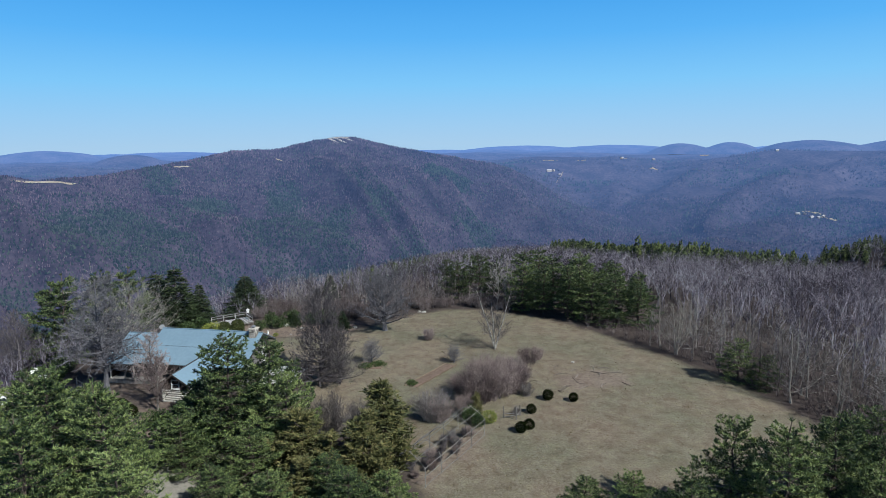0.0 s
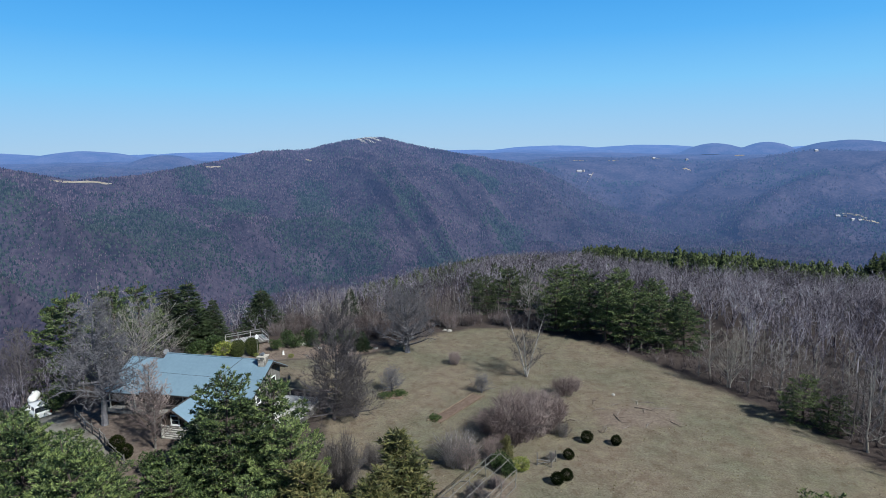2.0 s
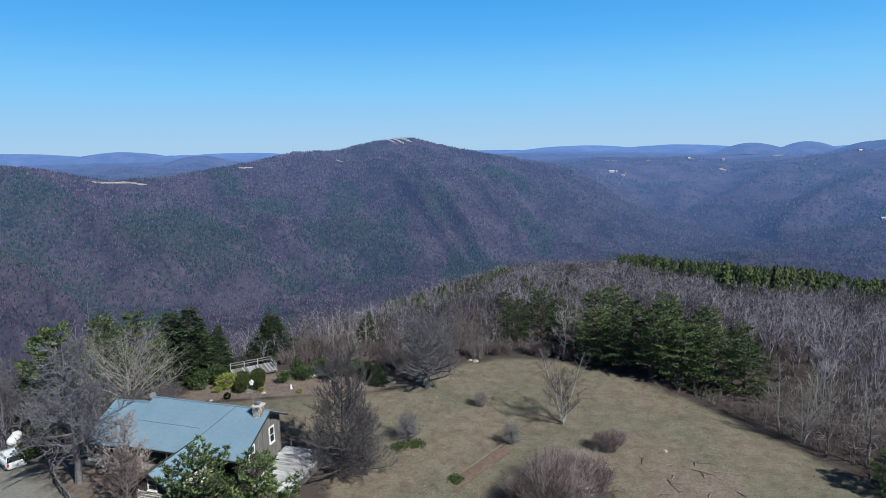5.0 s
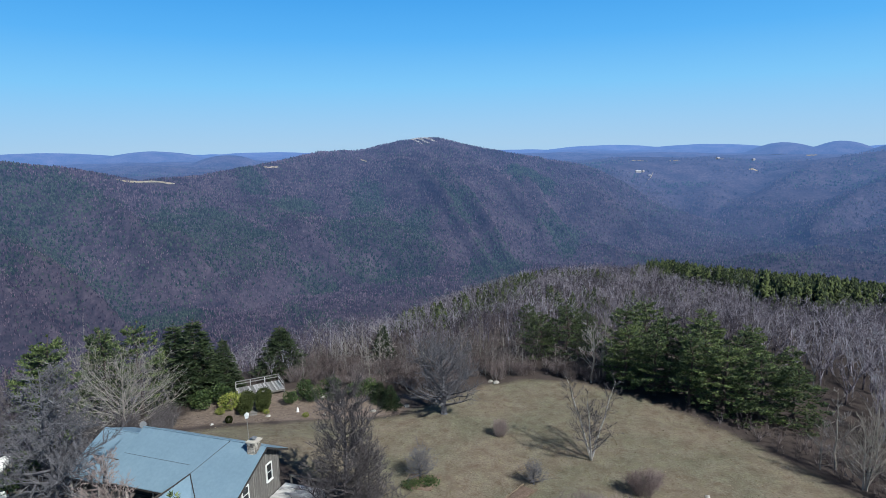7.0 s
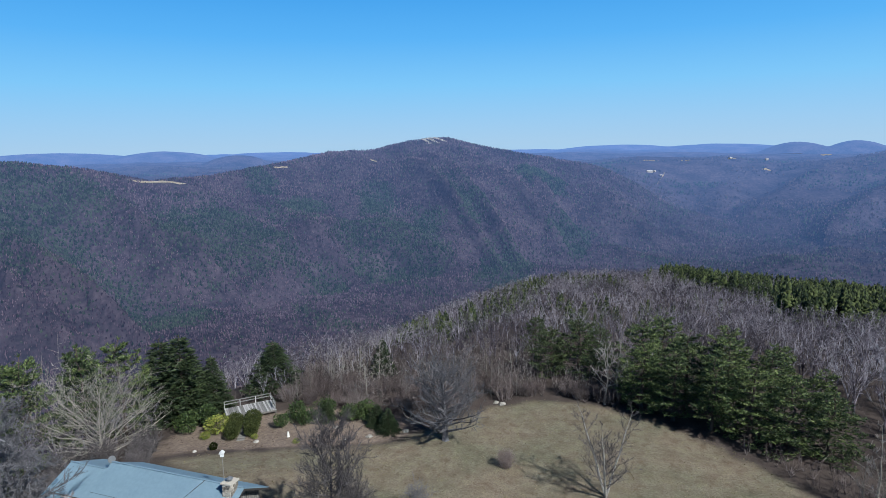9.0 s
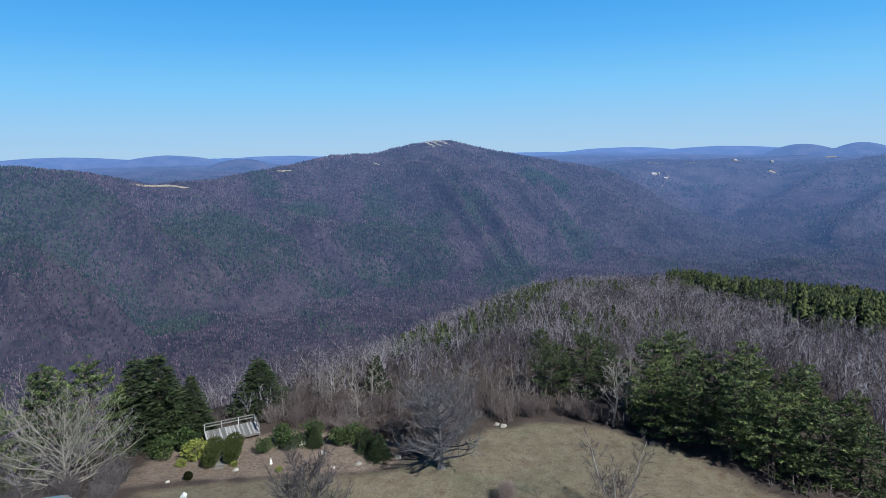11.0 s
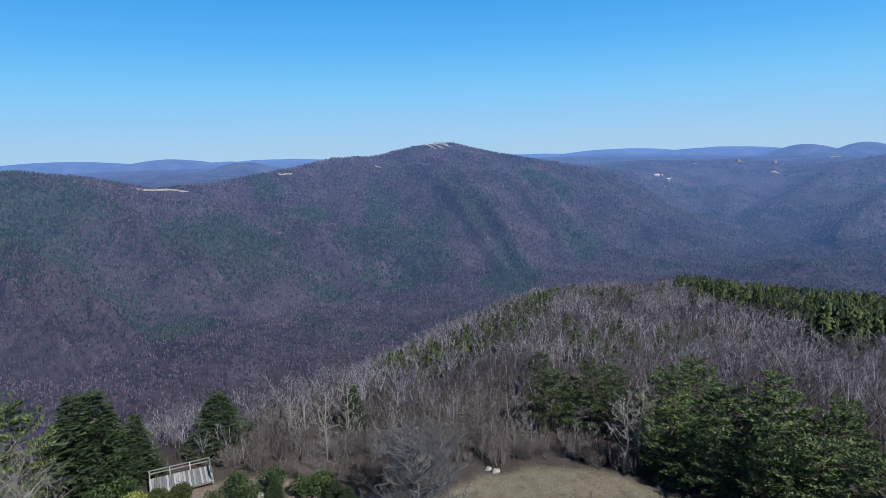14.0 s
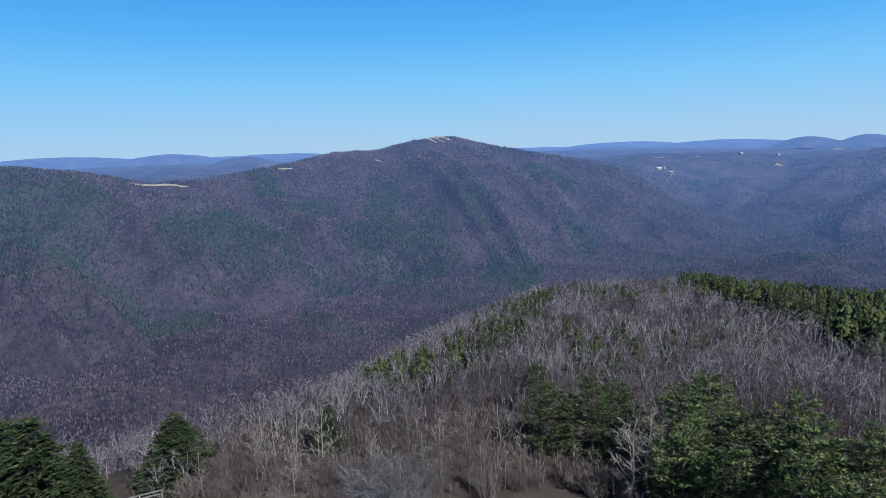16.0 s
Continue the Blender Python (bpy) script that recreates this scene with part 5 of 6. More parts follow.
for k in range(16):
    x0, y0, a = rf.uniform(11, 21), rf.uniform(63.5, 71), rf.uniform(-1.6, 1.6)
    n_ = rf.uniform(0.8, 2.6)
    dx_, dy_, zg = n_ * math.cos(a), n_ * math.sin(a), ground_z(x0, y0)
    ob = thing("fallen_branch", x0, y0, zg, 0, "bleached dead branch lying in the grass", "branch", "branches in the grass")
    b = Buf()
    b.tube([(0, 0, 0.03), (dx_ * 0.5 + rf.uniform(-.12, .12), dy_ * 0.5 + rf.uniform(-.12, .12), 0.09 + ground_z(x0 + dx_ / 2, y0 + dy_ / 2) - zg), (dx_, dy_, 0.05 + ground_z(x0 + dx_, y0 + dy_) - zg)], [0.045, 0.035, 0.015], 5)
    for q_ in range(3):
        f_, sd = rf.uniform(0.3, 0.9), rf.choice((-1, 1))
        b.tube([(dx_ * f_, dy_ * f_, 0.06 + ground_z(x0 + dx_ * f_, y0 + dy_ * f_) - zg), (dx_ * (f_ + 0.2) - sd * dy_ * 0.3, dy_ * (f_ + 0.2) + sd * dx_ * 0.3, 0.14 + ground_z(x0 + dx_ * f_, y0 + dy_ * f_) - zg)], [0.02, 0.008], 4)
    part("limb", b, M["deadwood"], ob)

# ---- plants ----
W2 = ("trunk", "crown")
pines = [kind("pine_tree", white_pine(s, 9.0, w, 8, 7, c), 9.0, (M["pinebark"], M["pine"]), label="white pine with plumed level branches", category="tree") for s, w, c in ((1, 2.7, 0.08), (2, 2.3, 0.16), (3, 2.9, 0.06), (6, 2.2, 0.26))]
darkpines = [kind("pine_tree", white_pine(s, 9.0, w, 10, 6, 0.08), 9.0, (M["pinebark"], M["darkpine"]), label="dark pine with level branches behind the house", category="tree") for s, w in ((4, 2.7), (5, 2.5))]
bigpines = [kind("pine_tree", white_pine(s, 10.0, w, 11, 9, 0.04, 0.26, 0.0, 16), 10.0, (M["pinebark"], M["broad"]), label="broad bushy white pine with dense needles", category="tree") for s, w in ((11, 3.6), (12, 3.2), (13, 3.9))]
spruces = [kind("spruce_tree", spruce(s, 7.0, w), 7.0, (M["pinebark"], M["spruce"]), label="dark conical spruce at the garden's edge", category="tree") for s, w in ((21, 3.0), (22, 2.6))]
cedars = [kind("cedar_tree", pine(s, 7.5, 1.9, 18, 9, 0.02, 2.0, 0.32, 0.8, 0.7, 0.9), 7.5, (M["pinebark"], M["cedar"]), label="olive-brown cedar with upswept foliage", category="tree") for s in (31, 32)]
bares = [kind("bare_tree", bare_tree(s, 8.0, 0.25, rch, 20, lf, 0.11, 5, 5), 8.0, (M["bark"], M["twig"]), W2, "leafless grey hardwood tree", "tree", "leafless trees at the wood's edge") for s, rch, lf in ((41, 0.34, 1.0), (42, 0.40, 0.8), (43, 0.30, 1.2), (44, 0.36, 1.0))]
darkbares = [kind("bare_tree", bare_tree(s, 8.0, 0.2, 0.40, 30, 0.8, 0.13, 7, 7, fine=0.8), 8.0, (M["darktwig"], M["darktwig"]), W2, "dark leafless tree beyond the drive", "tree") for s in (45, 46)]
beech = kind("beech_tree", bare_tree(51, 7.5, 0.14, 0.62, 40, 0.9, 0.17, 10, 7, fine=0.45, lead=0.5), 7.5, (M["beech"], M["beech"]), W2, "wide leafless tree with pale spreading branches", "tree")
oak = kind("oak_tree", bare_tree(52, 8.5, 0.22, 0.40, 64, 0.4, 0.20, 11, 12, 0.12, fine=0.95), 8.5, (M["oaktwig"], M["oaktwig"]), W2, "leafless grey tree with dense drooping branches beside the drive", "tree")
dense = kind("bare_tree", bare_tree(53, 8.0, 0.06, 0.40, 80, 0.5, 0.14, 12, 14, fine=0.6, lead=0.92), 8.0, (M["darktwig"], M["darktwig"]), W2, "dark leafless tree with thick fine twigs", "tree")
apple = kind("apple_tree", bare_tree(54, 6.0, 0.20, 0.50, 46, 0.8, 0.26, 10, 8, 0.02, fine=0.75, lead=0.62), 6.0, (M["oaktwig"], M["oaktwig"]), W2, "old leafless apple tree with a gnarled crown", "tree")
plum = kind("plum_tree", bare_tree(55, 5.5, 0.14, 0.44, 34, 1.0, 0.1, 9, 8, fine=0.8), 5.5, (M["bark"], M["redtwig"]), W2, "leafless reddish ornamental tree", "tree")
birchk = kind("birch_tree", bare_tree(58, 6.5, 0.16, 0.36, 20, 0.7, 0.09, 8, 8, trunks=3, fine=0.5, spread=0.36, dark_limbs=True), 6.5, (M["birch"], M["darktwig"]), W2, "white birch with forked trunks, leafless", "tree")
white_tree = kind("bare_tree", bare_tree(57, 7.0, 0.10, 0.62, 20, 0.6, 0.12, 6, 6, trunks=3, fine=0.8), 7.0, (M["paleb"], M["paleb"]), W2, "pale-barked leafless tree with forked trunks", "tree")
bushes = [kind("bare_shrub", thicket(s, 2.4, 3.0, 120, 14, 0.6), 2.4, (M["redtwig"], M["redtwig"]), ("wood", "brush"), "leafless reddish-brown shrub on the lawn", "shrub") for s in (61, 62)]
greybush = kind("bare_shrub", thicket(63, 2.4, 2.8, 110, 14, 0.6), 2.4, (M["twig"], M["twig"]), ("wood", "brush"), "leafless grey shrub on the lawn", "shrub")
rhodo = [kind("evergreen_shrub", leafy(s, 2.0, 2.4, 1100, 0.2), 2.0, (M["bark"], M["leaf"]), ("wood", "foliage"), "dark glossy evergreen shrub", "shrub") for s in (71, 72)]
hedge = kind("hedge_bush", leafy(73, 1.5, 1.6, 1900, 0.12, 6, 0.8), 1.5, (M["hedge"], M["hedge"]), ("wood", "foliage"), "dark clipped hedge bush beside the walk", "hedge", "clipped hedge bushes")
yellow = kind("golden_shrub", leafy(74, 1.3, 1.6, 1000, 0.13, 5, 0.8), 1.3, (M["bark"], M["yellowleaf"]), ("wood", "foliage"), "rounded yellow-green evergreen shrub", "shrub")
ball = kind("topiary_ball", leafy(75, 1.15, 1.2, 3200, 0.085, 4, 1.4), 1.15, (M["box"], M["box"]), ("wood", "foliage"), "dark clipped round bush on the lawn", "shrub", "round bushes on the lawn")
low = kind("ground_cover", leafy(76, 0.45, 2.0, 700, 0.16, 7), 0.45, (M["bark"], M["leaf"]), ("wood", "foliage"), "low patch of green leaves in a bed", "plant")

rp = random.Random(4)
for i, (x, y, top) in enumerate(((12.6, 97.6, 7.8), (15.6, 95.0, 8.0), (13.6, 103.0, 8.8), (19.0, 92.4, 8.4), (17.2, 109, 8.2), (18.0, 100.0, 8.6), (22.4, 91.2, 7.8), (22.0, 97.5, 8.8), (25.6, 89.0, 7.6), (26.0, 96.0, 8.2), (28.6, 88.0, 6.6), (30.0, 93.0, 7.0), (23.5, 104, 8.2), (28.5, 101, 7.2), (0.4, 119, 4.6), (2.4, 108, 6.2), (6.2, 108.5, 7.4), (9.4, 115.0, 4.4))):
    g = ground_z(x, y)
    plant(darkpines[i % 2] if y > 106 and x < 10 else pines[i % 4], x, y, top - g, i * 67, 1.25 + 0.25 * rp.random(), g, group="pines beside the meadow")
for i, (x, y, top) in enumerate(((-28.3, 41.2, 11.6), (-22.8, 38.0, 12.1), (-26, 34.5, 11.5), (-31.5, 46.0, 9.6), (-29.0, 46.4, 8.6), (-26.8, 45.6, 7.6), (-34.0, 47.6, 9.4), (-24.4, 44.6, 5.0), (-35.5, 43.5, 10.2), (-19.5, 33.5, 9.5), (-15.4, 50.9, 10.9), (-18.5, 49.4, 11.6), (-13.2, 47.2, 9.0), (-22.6, 52.6, 6.4), (-20.4, 51.2, 8.2), (-14.8, 43.4, 6.4), (-16.3, 39.4, 5.4), (-21.0, 45.0, 6.4), (-12.3, 38.6, 5.2), (-4.2, 38.6, 5.2), (-6.6, 37.8, 5.6), (-8.4, 40.0, 5.6), (30.5, 39.5, 6.6), (33.5, 44.5, 6.6), (27.5, 36.0, 6.8), (9.4, 38.6, 4.6), (12.4, 37.6, 5.2), (19.7, 39.3, 8.4), (21.9, 36.5, 9.3), (26.5, 39.0, 8.6), (15.5, 35.5, 6.6), (29.5, 42, 7.5), (-37, 50.5, 7.2))):
    g = ground_z(x, y)
    plant(bigpines[i % 3], x, y, top - g, i * 49, (0.9 + 0.15 * rp.random()) * (1 + 0.07 * max(0.0, 9 - top + g)), g, group="broad pines near the drive")
for i, (x, y, top) in enumerate(((-50.2, 78.5, 10.8), (-47.0, 82.5, 10.4), (-53.2, 80.5, 9.2), (-50.0, 86, 9.4), (-46.2, 87.5, 9.8))):
    g = ground_z(x, y)
    plant(pines[i % 4], x, y, top - g, i * 77, 1.0, g, group="pines behind the house")
for i, (x, y, top, w) in enumerate(((-33.2, 99.4, 6.0, 1.5), (-41.2, 91.5, 9.0, 1.3), (-44.8, 93.0, 8.0, 1.2), (-38.3, 93.2, 6.0, 1.0), (-20.4, 106, 4.6, 0.95))):
    g = ground_z(x, y)
    plant(spruces[i % 2], x, y, top - g, i * 40, w, g)
plant(spruces[0], -17.0, 89.8, 2.6, 10, 1.3, label="small dark spruce in the garden bed")
plant(spruces[1], -15.4, 88.4, 2.8, 10, 1.4, label="small dark spruce in the garden bed")
plant(spruces[0], -22.8, 90.2, 2.6, 70, 1.0, label="small dark spruce in the garden bed")
for x, y, top in ((-5.3, 47.1, 8.2), (-11.6, 45.0, 7.0), (-6.4, 44.2, 6.8), (-9.2, 43.6, 5.6), (-10.4, 40.4, 5.4)):
    g = ground_z(x, y)
    plant(cedars[0 if x > -6 else 1], x, y, top - g, x * 31, 1.6, g)
plant(beech, -42.2, 78.3, 9.6, 20, 1.12)
plant(oak, -35.7, 61.2, 12.6, 0, 0.95)
for x, y, h, k in ((-55.5, 77.0, 9.5, 0), (-58.2, 81.0, 10.0, 1), (-53.8, 73.5, 8.0, 2), (-57.0, 73.0, 8.6, 3), (-60.5, 77.0, 9.0, 0), (-62.0, 84.0, 9.0, 2), (-48.0, 76.0, 6.0, 1)):
    plant(darkbares[k % 2], x, y, h, k * 80 + x * 20, 1.15)
plant(dense, -14.3, 65.8, 12.1, 30, 0.8)
plant(dense, -12.2, 66.8, 7.0, 150, 0.9)
plant(apple, -8.9, 87.2, 10.0, 0, 0.95)
plant(plum, -28.1, 56.2, 5.6, 0)
plant(plum, -29.8, 59.0, 6.6, 120)
plant(birchk, 6.6, 78.4, 7.6, 15)
plant(white_tree, 29.6, 75.8, 6.4, 40, 0.7)
plant(bares[1], 8.6, 98.6, 8.0, 100, 1.2, label="grey leafless tree with drooping dead branches beside the pines")
plant(bares[0], 10.2, 100.2, 8.4, 200, 1.1)
plant(apple, 1.0, 73.6, 2.4, 200, label="small leafless fruit tree on the lawn")
plant(apple, -9.3, 73.4, 3.2, 90, label="small leafless fruit tree in a round bed")
for x, y, h, w in ((3.4, 61.6, 3.9, 1.1), (6.0, 63.8, 4.3, 1.1), (4.6, 62.8, 4.4, 1.1), (7.6, 64.4, 3.6, 1.0), (4.2, 65.6, 3.8, 1.1), (7.6, 66.4, 3.2, 1.0), (1.8, 63.4, 2.8, 1.0), (10.4, 73.0, 2.2, 1.2), (11.6, 74.2, 1.8, 0.9), (-2.4, 82.5, 1.9, 0.85), (-0.6, 57.0, 2.6, 0.9), (2.0, 58.5, 2.4, 0.9)):
    plant(bushes[int(x * 7) % 2], x, y, h, x * 37, w)
for x, y, h, w in ((8.7, 63.0, 1.6, 0.9), (-10.9, 53.8, 4.8, 0.7), (-8.6, 56.5, 2.6, 0.8), (-1.4, 57.6, 3.2, 1.25), (7.0, 58.2, 1.0, 0.8), (5.5, 69, 2.0, 0.9)):
    plant(greybush, x, y, h, x * 53, w)
for x, y, h in ((13.4, 61.3, 0.95), (10.8, 61.9, 1.1), (8.6, 58.7, 0.95), (7.0, 54.4, 1.05), (7.9, 55.1, 1.0)):
    plant(ball, x, y, h, x * 20)
for x, y in ((-31.5, 56.1), (-29.9, 54.6)):
    plant(ball, x, y, 1.3, x * 10, label="large dark clipped round bush beside the drive", group="round bushes by the drive")
plant(ball, -31.9, 81.4, 0.8, 0, label="small dark clipped round bush in the lawn's edge")
for side, n_, s0 in ((1, 4, 1.5), (-1, 4, 1.1)):
    for k in range(n_):
        s_ = s0 + 1.15 * k
        x, y = -30.4 - 0.361 * s_ + side * 0.98 * 0.932, 84.1 + 0.932 * s_ + side * 0.98 * 0.361
        plant(hedge, x, y, 1.5 + 0.12 * k, k * 50 + side * 20, 1.0)
plant(yellow, -34.2, 86.4, 2.1, 0, 1.05)
plant(yellow, -34.6, 84.6, 0.9, 50)
plant(yellow, -24.2, 84.3, 0.6, 80)
plant(yellow, -29.2, 85.0, 0.6, 10)
plant(cedars[0], 3.0, 58.0, 2.6, 10, 1.3, label="small olive cedar at the end of the bed")
plant(pines[0], 33.2, 66.6, 5.2, 40, 1.5, label="bushy evergreen at the meadow's edge")
plant(pines[2], 35.6, 64.6, 4.0, 120, 1.3, label="bushy evergreen at the meadow's edge")
plant(yellow, 4.2, 56.5, 1.3, 10, label="golden evergreen shrub at the vegetable bed")
for i, (x, y, h, w) in enumerate(((-36.8, 88.2, 2.6, 1.0), (-37.8, 86.5, 2.3, 1.0), (-26.2, 90.2, 2.3, 1.0), (-27.6, 88.4, 1.6, 0.9), (-25.0, 89.5, 1.9, 1.0), (-23.8, 91.4, 2.3, 0.9), (-20.6, 90.6, 2.0, 1.0), (-18.6, 91.0, 2.2, 1.0), (-44.0, 66.0, 2.2, 1.0), (-45.6, 70, 2.0, 1.2), (-23.0, 48.8, 3.6, 0.9), (-21.0, 46.6, 3.0, 1.0), (-24.3, 53.6, 2.2, 1.1), (-22.3, 52.8, 2.4, 1.0), (3.2, 55.8, 1.5, 0.9), (-26.2, 52.4, 1.8, 1.0), (2.2, 57.2, 1.6, 0.9))):
    plant(rhodo[i % 2], x, y, h, i * 60, w)
for x, y, w in ((-8.4, 72.6, 1.0), (-9.8, 72.0, 0.9), (-4.0, 66.3, 0.7)):
    plant(low, x, y, 0.45, x * 30, w)
darkbush = kind("bare_shrub", thicket(64, 2.6, 3.0, 110, 9), 2.6, (M["darktwig"], M["darktwig"]), ("wood", "brush"), "dark leafless brush behind the house", "shrub")
for x, y, h, w in ((-39.5, 75.5, 3.2, 1.0), (-37.2, 77.6, 2.8, 1.0), (-35.8, 75.0, 2.2, 1.0), (-41.5, 73.0, 3.4, 1.0), (-38.6, 80.4, 2.8, 1.1), (-40.5, 70.0, 2.6, 1.0)):
    plant(darkbush, x, y, h, x * 31, w)

# overgrown bed under the pole tunnel
rq = random.Random(9)
for k in range(16):
    u, v = rq.uniform(-1.0, 1.0), 0.6 + 9.4 * (k + rq.random()) / 16
    x, y = -3.04 + 0.852 * u + 0.524 * v, 45.86 - 0.524 * u + 0.852 * v
    plant(darkbush if k % 3 else bushes[0], x, y, rq.uniform(0.6, 1.25), k * 70, rq.uniform(0.7, 1.1), label="low leafless brush growing in the overgrown bed")

# fallen leaves and dead grass tufts over the meadow
nl = 26000
lx, ly = np.concatenate([rs.uniform(-34, 36, nl), rs.uniform(-40, -12, 5000)]), np.concatenate([28 + 72 * rs.rand(nl), 79 + 15 * rs.rand(5000)])
nl = len(lx)
patchy = fbm(lx / 5, ly / 5, 81, 3)
ok = (inside(MULCH, lx, ly) > 0) | (inside(MEADOW, lx, ly) > -0.6) & (rs.rand(nl) < 0.12 + 4.0 * np.clip(patchy - 0.02, 0, 0.3))
lx, ly = lx[ok], ly[ok]
M["deadleaf"] = mat("dead_leaves", [(0.048, 0.0336, 0.0224), (0.112, 0.08, 0.052), (0.256, 0.204, 0.144)], 0.5, 0.9, 0, island=0.9, spec=0.1)
tv = np.array([(-0.5, 0, 0.0), (0, -0.32, 0.25), (0.5, 0, 0.05), (0, 0.32, 0.3)])
tf = np.array([(0, 1, 2), (0, 2, 3)])
tagged(new("fallen_leaves", big_mesh("fallen_leaves", *spread(tv, tf, lx, ly, on_ground(lx, ly) + 0.015, rs.uniform(0.02, 0.07, len(lx)), rs.uniform(0.06, 0.16, len(lx)), rs.uniform(0, 6.3, len(lx))), M["deadleaf"])), "brown fallen leaves scattered over the meadow", "leaves", "", "stuff")
ng = 24000
lx, ly = rs.uniform(-34, 36, ng), 28 + 72 * rs.rand(ng)
ok = (inside(MEADOW, lx, ly) > -0.8) & (rs.rand(ng) < 0.4 + 2.5 * np.clip(fbm(lx / 7, ly / 7, 83, 3), -0.1, 0.3))
lx, ly = lx[ok], ly[ok]
M["tuft"] = mat("dead_grass_tufts", [(0.08, 0.068, 0.04), (0.136, 0.12, 0.068), (0.216, 0.188, 0.12)], 0.3, 0.95, 0, island=0.6, spec=0.1)
tv = np.array([(-0.25, 0, 0), (0.25, 0, 0), (0.3, 0.15, 1), (0, -0.25, 0), (0, 0.25, 0), (-0.3, -0.1, 0.9), (0.2, -0.2, 0), (-0.2, 0.2, 0), (0.0, 0.35, 0.8)])
tf = np.array([(0, 1, 2), (3, 4, 5), (6, 7, 8)])
tagged(new("grass_tufts", big_mesh("grass_tufts", *spread(tv, tf, lx, ly, on_ground(lx, ly) - 0.01, rs.uniform(0.04, 0.12, len(lx)), rs.uniform(0.12, 0.3, len(lx)), rs.uniform(0, 6.3, len(lx))), M["tuft"])), "short dead grass tufts on the meadow", "grass", "", "stuff")

# ---- bare rock on the summit, far farms ----
M["cliff"] = mat("summit_rock", [(0.256, 0.248, 0.24), (0.36, 0.352, 0.344), (0.48, 0.472, 0.464)], 0.05, 0.9, 0.3, island=0.5)
rv = np.random.RandomState(5)
a_, r_ = [], []
for a0, a1, d0, d1 in ROCKS:
    u = rv.rand(110)
    a_ += list(a0 + (a1 - a0) * u + rv.uniform(-0.16, 0.16, 110))
    r_ += list(1930 - d0 - (d1 - d0) * u)
a_, r_ = np.array(a_), np.array(r_)
n = len(a_)
cx, cy = r_ * np.sin(np.radians(a_)), 25 + r_ * np.cos(np.radians(a_))
tv, tf = crown_template(3, 6)
tagged(new("summit_rocks", big_mesh("summit_rocks", *spread(tv, tf, cx, cy, land(cx, cy) - 0.8, rv.uniform(1.0, 2.6, n), rv.uniform(1.6, 4.2, n), rv.uniform(0, 6.3, n)), M["cliff"])), "pale bare rock ledges on the mountain's summit", "rocks", "", "stuff")
M["farwall"] = mat("far_pale_walls", [(0.19, 0.19, 0.213), (0.294, 0.294, 0.32)], 0.3, 0.7, 0.0, vary=0.5)
M["farroof"] = mat("pale_roof", [(0.208, 0.208, 0.239), (0.374, 0.374, 0.416)], 0.3, 0.6, 0.0, vary=0.5)


def far_house(bearing, r, w, d, h, turn):
    x, y = r * math.sin(radians(bearing)), 25 + r * math.cos(radians(bearing))
    ob = thing("farmhouse", x, y, ground_z(x, y) - 0.5, turn, "far pale farm building among bare woods", "house", "far farm buildings")
    b = Buf()
    b.box((-w / 2, -d / 2, -2), (w / 2, d / 2, h))
    part("wall", b, M["farwall"], ob)
    b = Buf()
    b.prism([(-d / 2 - 0.5, h), (d / 2 + 0.5, h), (0, h + d * 0.35)], Matrix(((0, 1, 0, -w / 2 - 0.3), (1, 0, 0, 0), (0, 0, 1, 0), (0, 0, 0, 1))), w + 0.6)
    part("roof", b, M["farroof"], ob)


for f in ((9.8, 2500, 22, 9, 5, 20), (10.2, 2520, 14, 8, 4, 60), (10.8, 2490, 10, 8, 4, 0), (16.2, 2800, 16, 9, 5, 40), (30.4, 1990, 12, 7, 4, 10), (30.9, 2000, 9, 7, 3.5, 70), (31.4, 1975, 14, 7, 4, 30), (31.9, 1985, 8, 6, 3.5, 0), (32.2, 2005, 10, 6, 3.5, 50), (28.5, 2690, 12, 7, 4, 0), (18.9, 2850, 12, 8, 4, 15)):
    far_house(*f)

# ---- woods of the hill and the spur ----
CLEARING = [(-12, 40), (-14, 56), (-24, 48), (-40, 44), (-52, 62), (-49, 70), (-42, 76), (-43, 88), (-36, 96), (-24, 95), (-14, 93.5), (-6, 98.5), (2, 100.5), (8.5, 98.5),
            (15, 94.5), (19.5, 90), (24.5, 82.8), (29.5, 74.8), (34, 67.5), (37, 56), (35, 42), (25, 22), (0, 20)]
STAND = [(44, 290), (42, 222), (58, 196), (54, 158), (78, 140), (125, 190), (135, 285)]


def scatter(x0, x1, y0, y1, gap):
    gx_, gy_ = np.meshgrid(np.arange(x0, x1, gap), np.arange(y0, y1, gap))
    return gx_.ravel() + rs.uniform(-0.45, 0.45, gx_.size) * gap, gy_.ravel() + rs.uniform(-0.45, 0.45, gx_.size) * gap


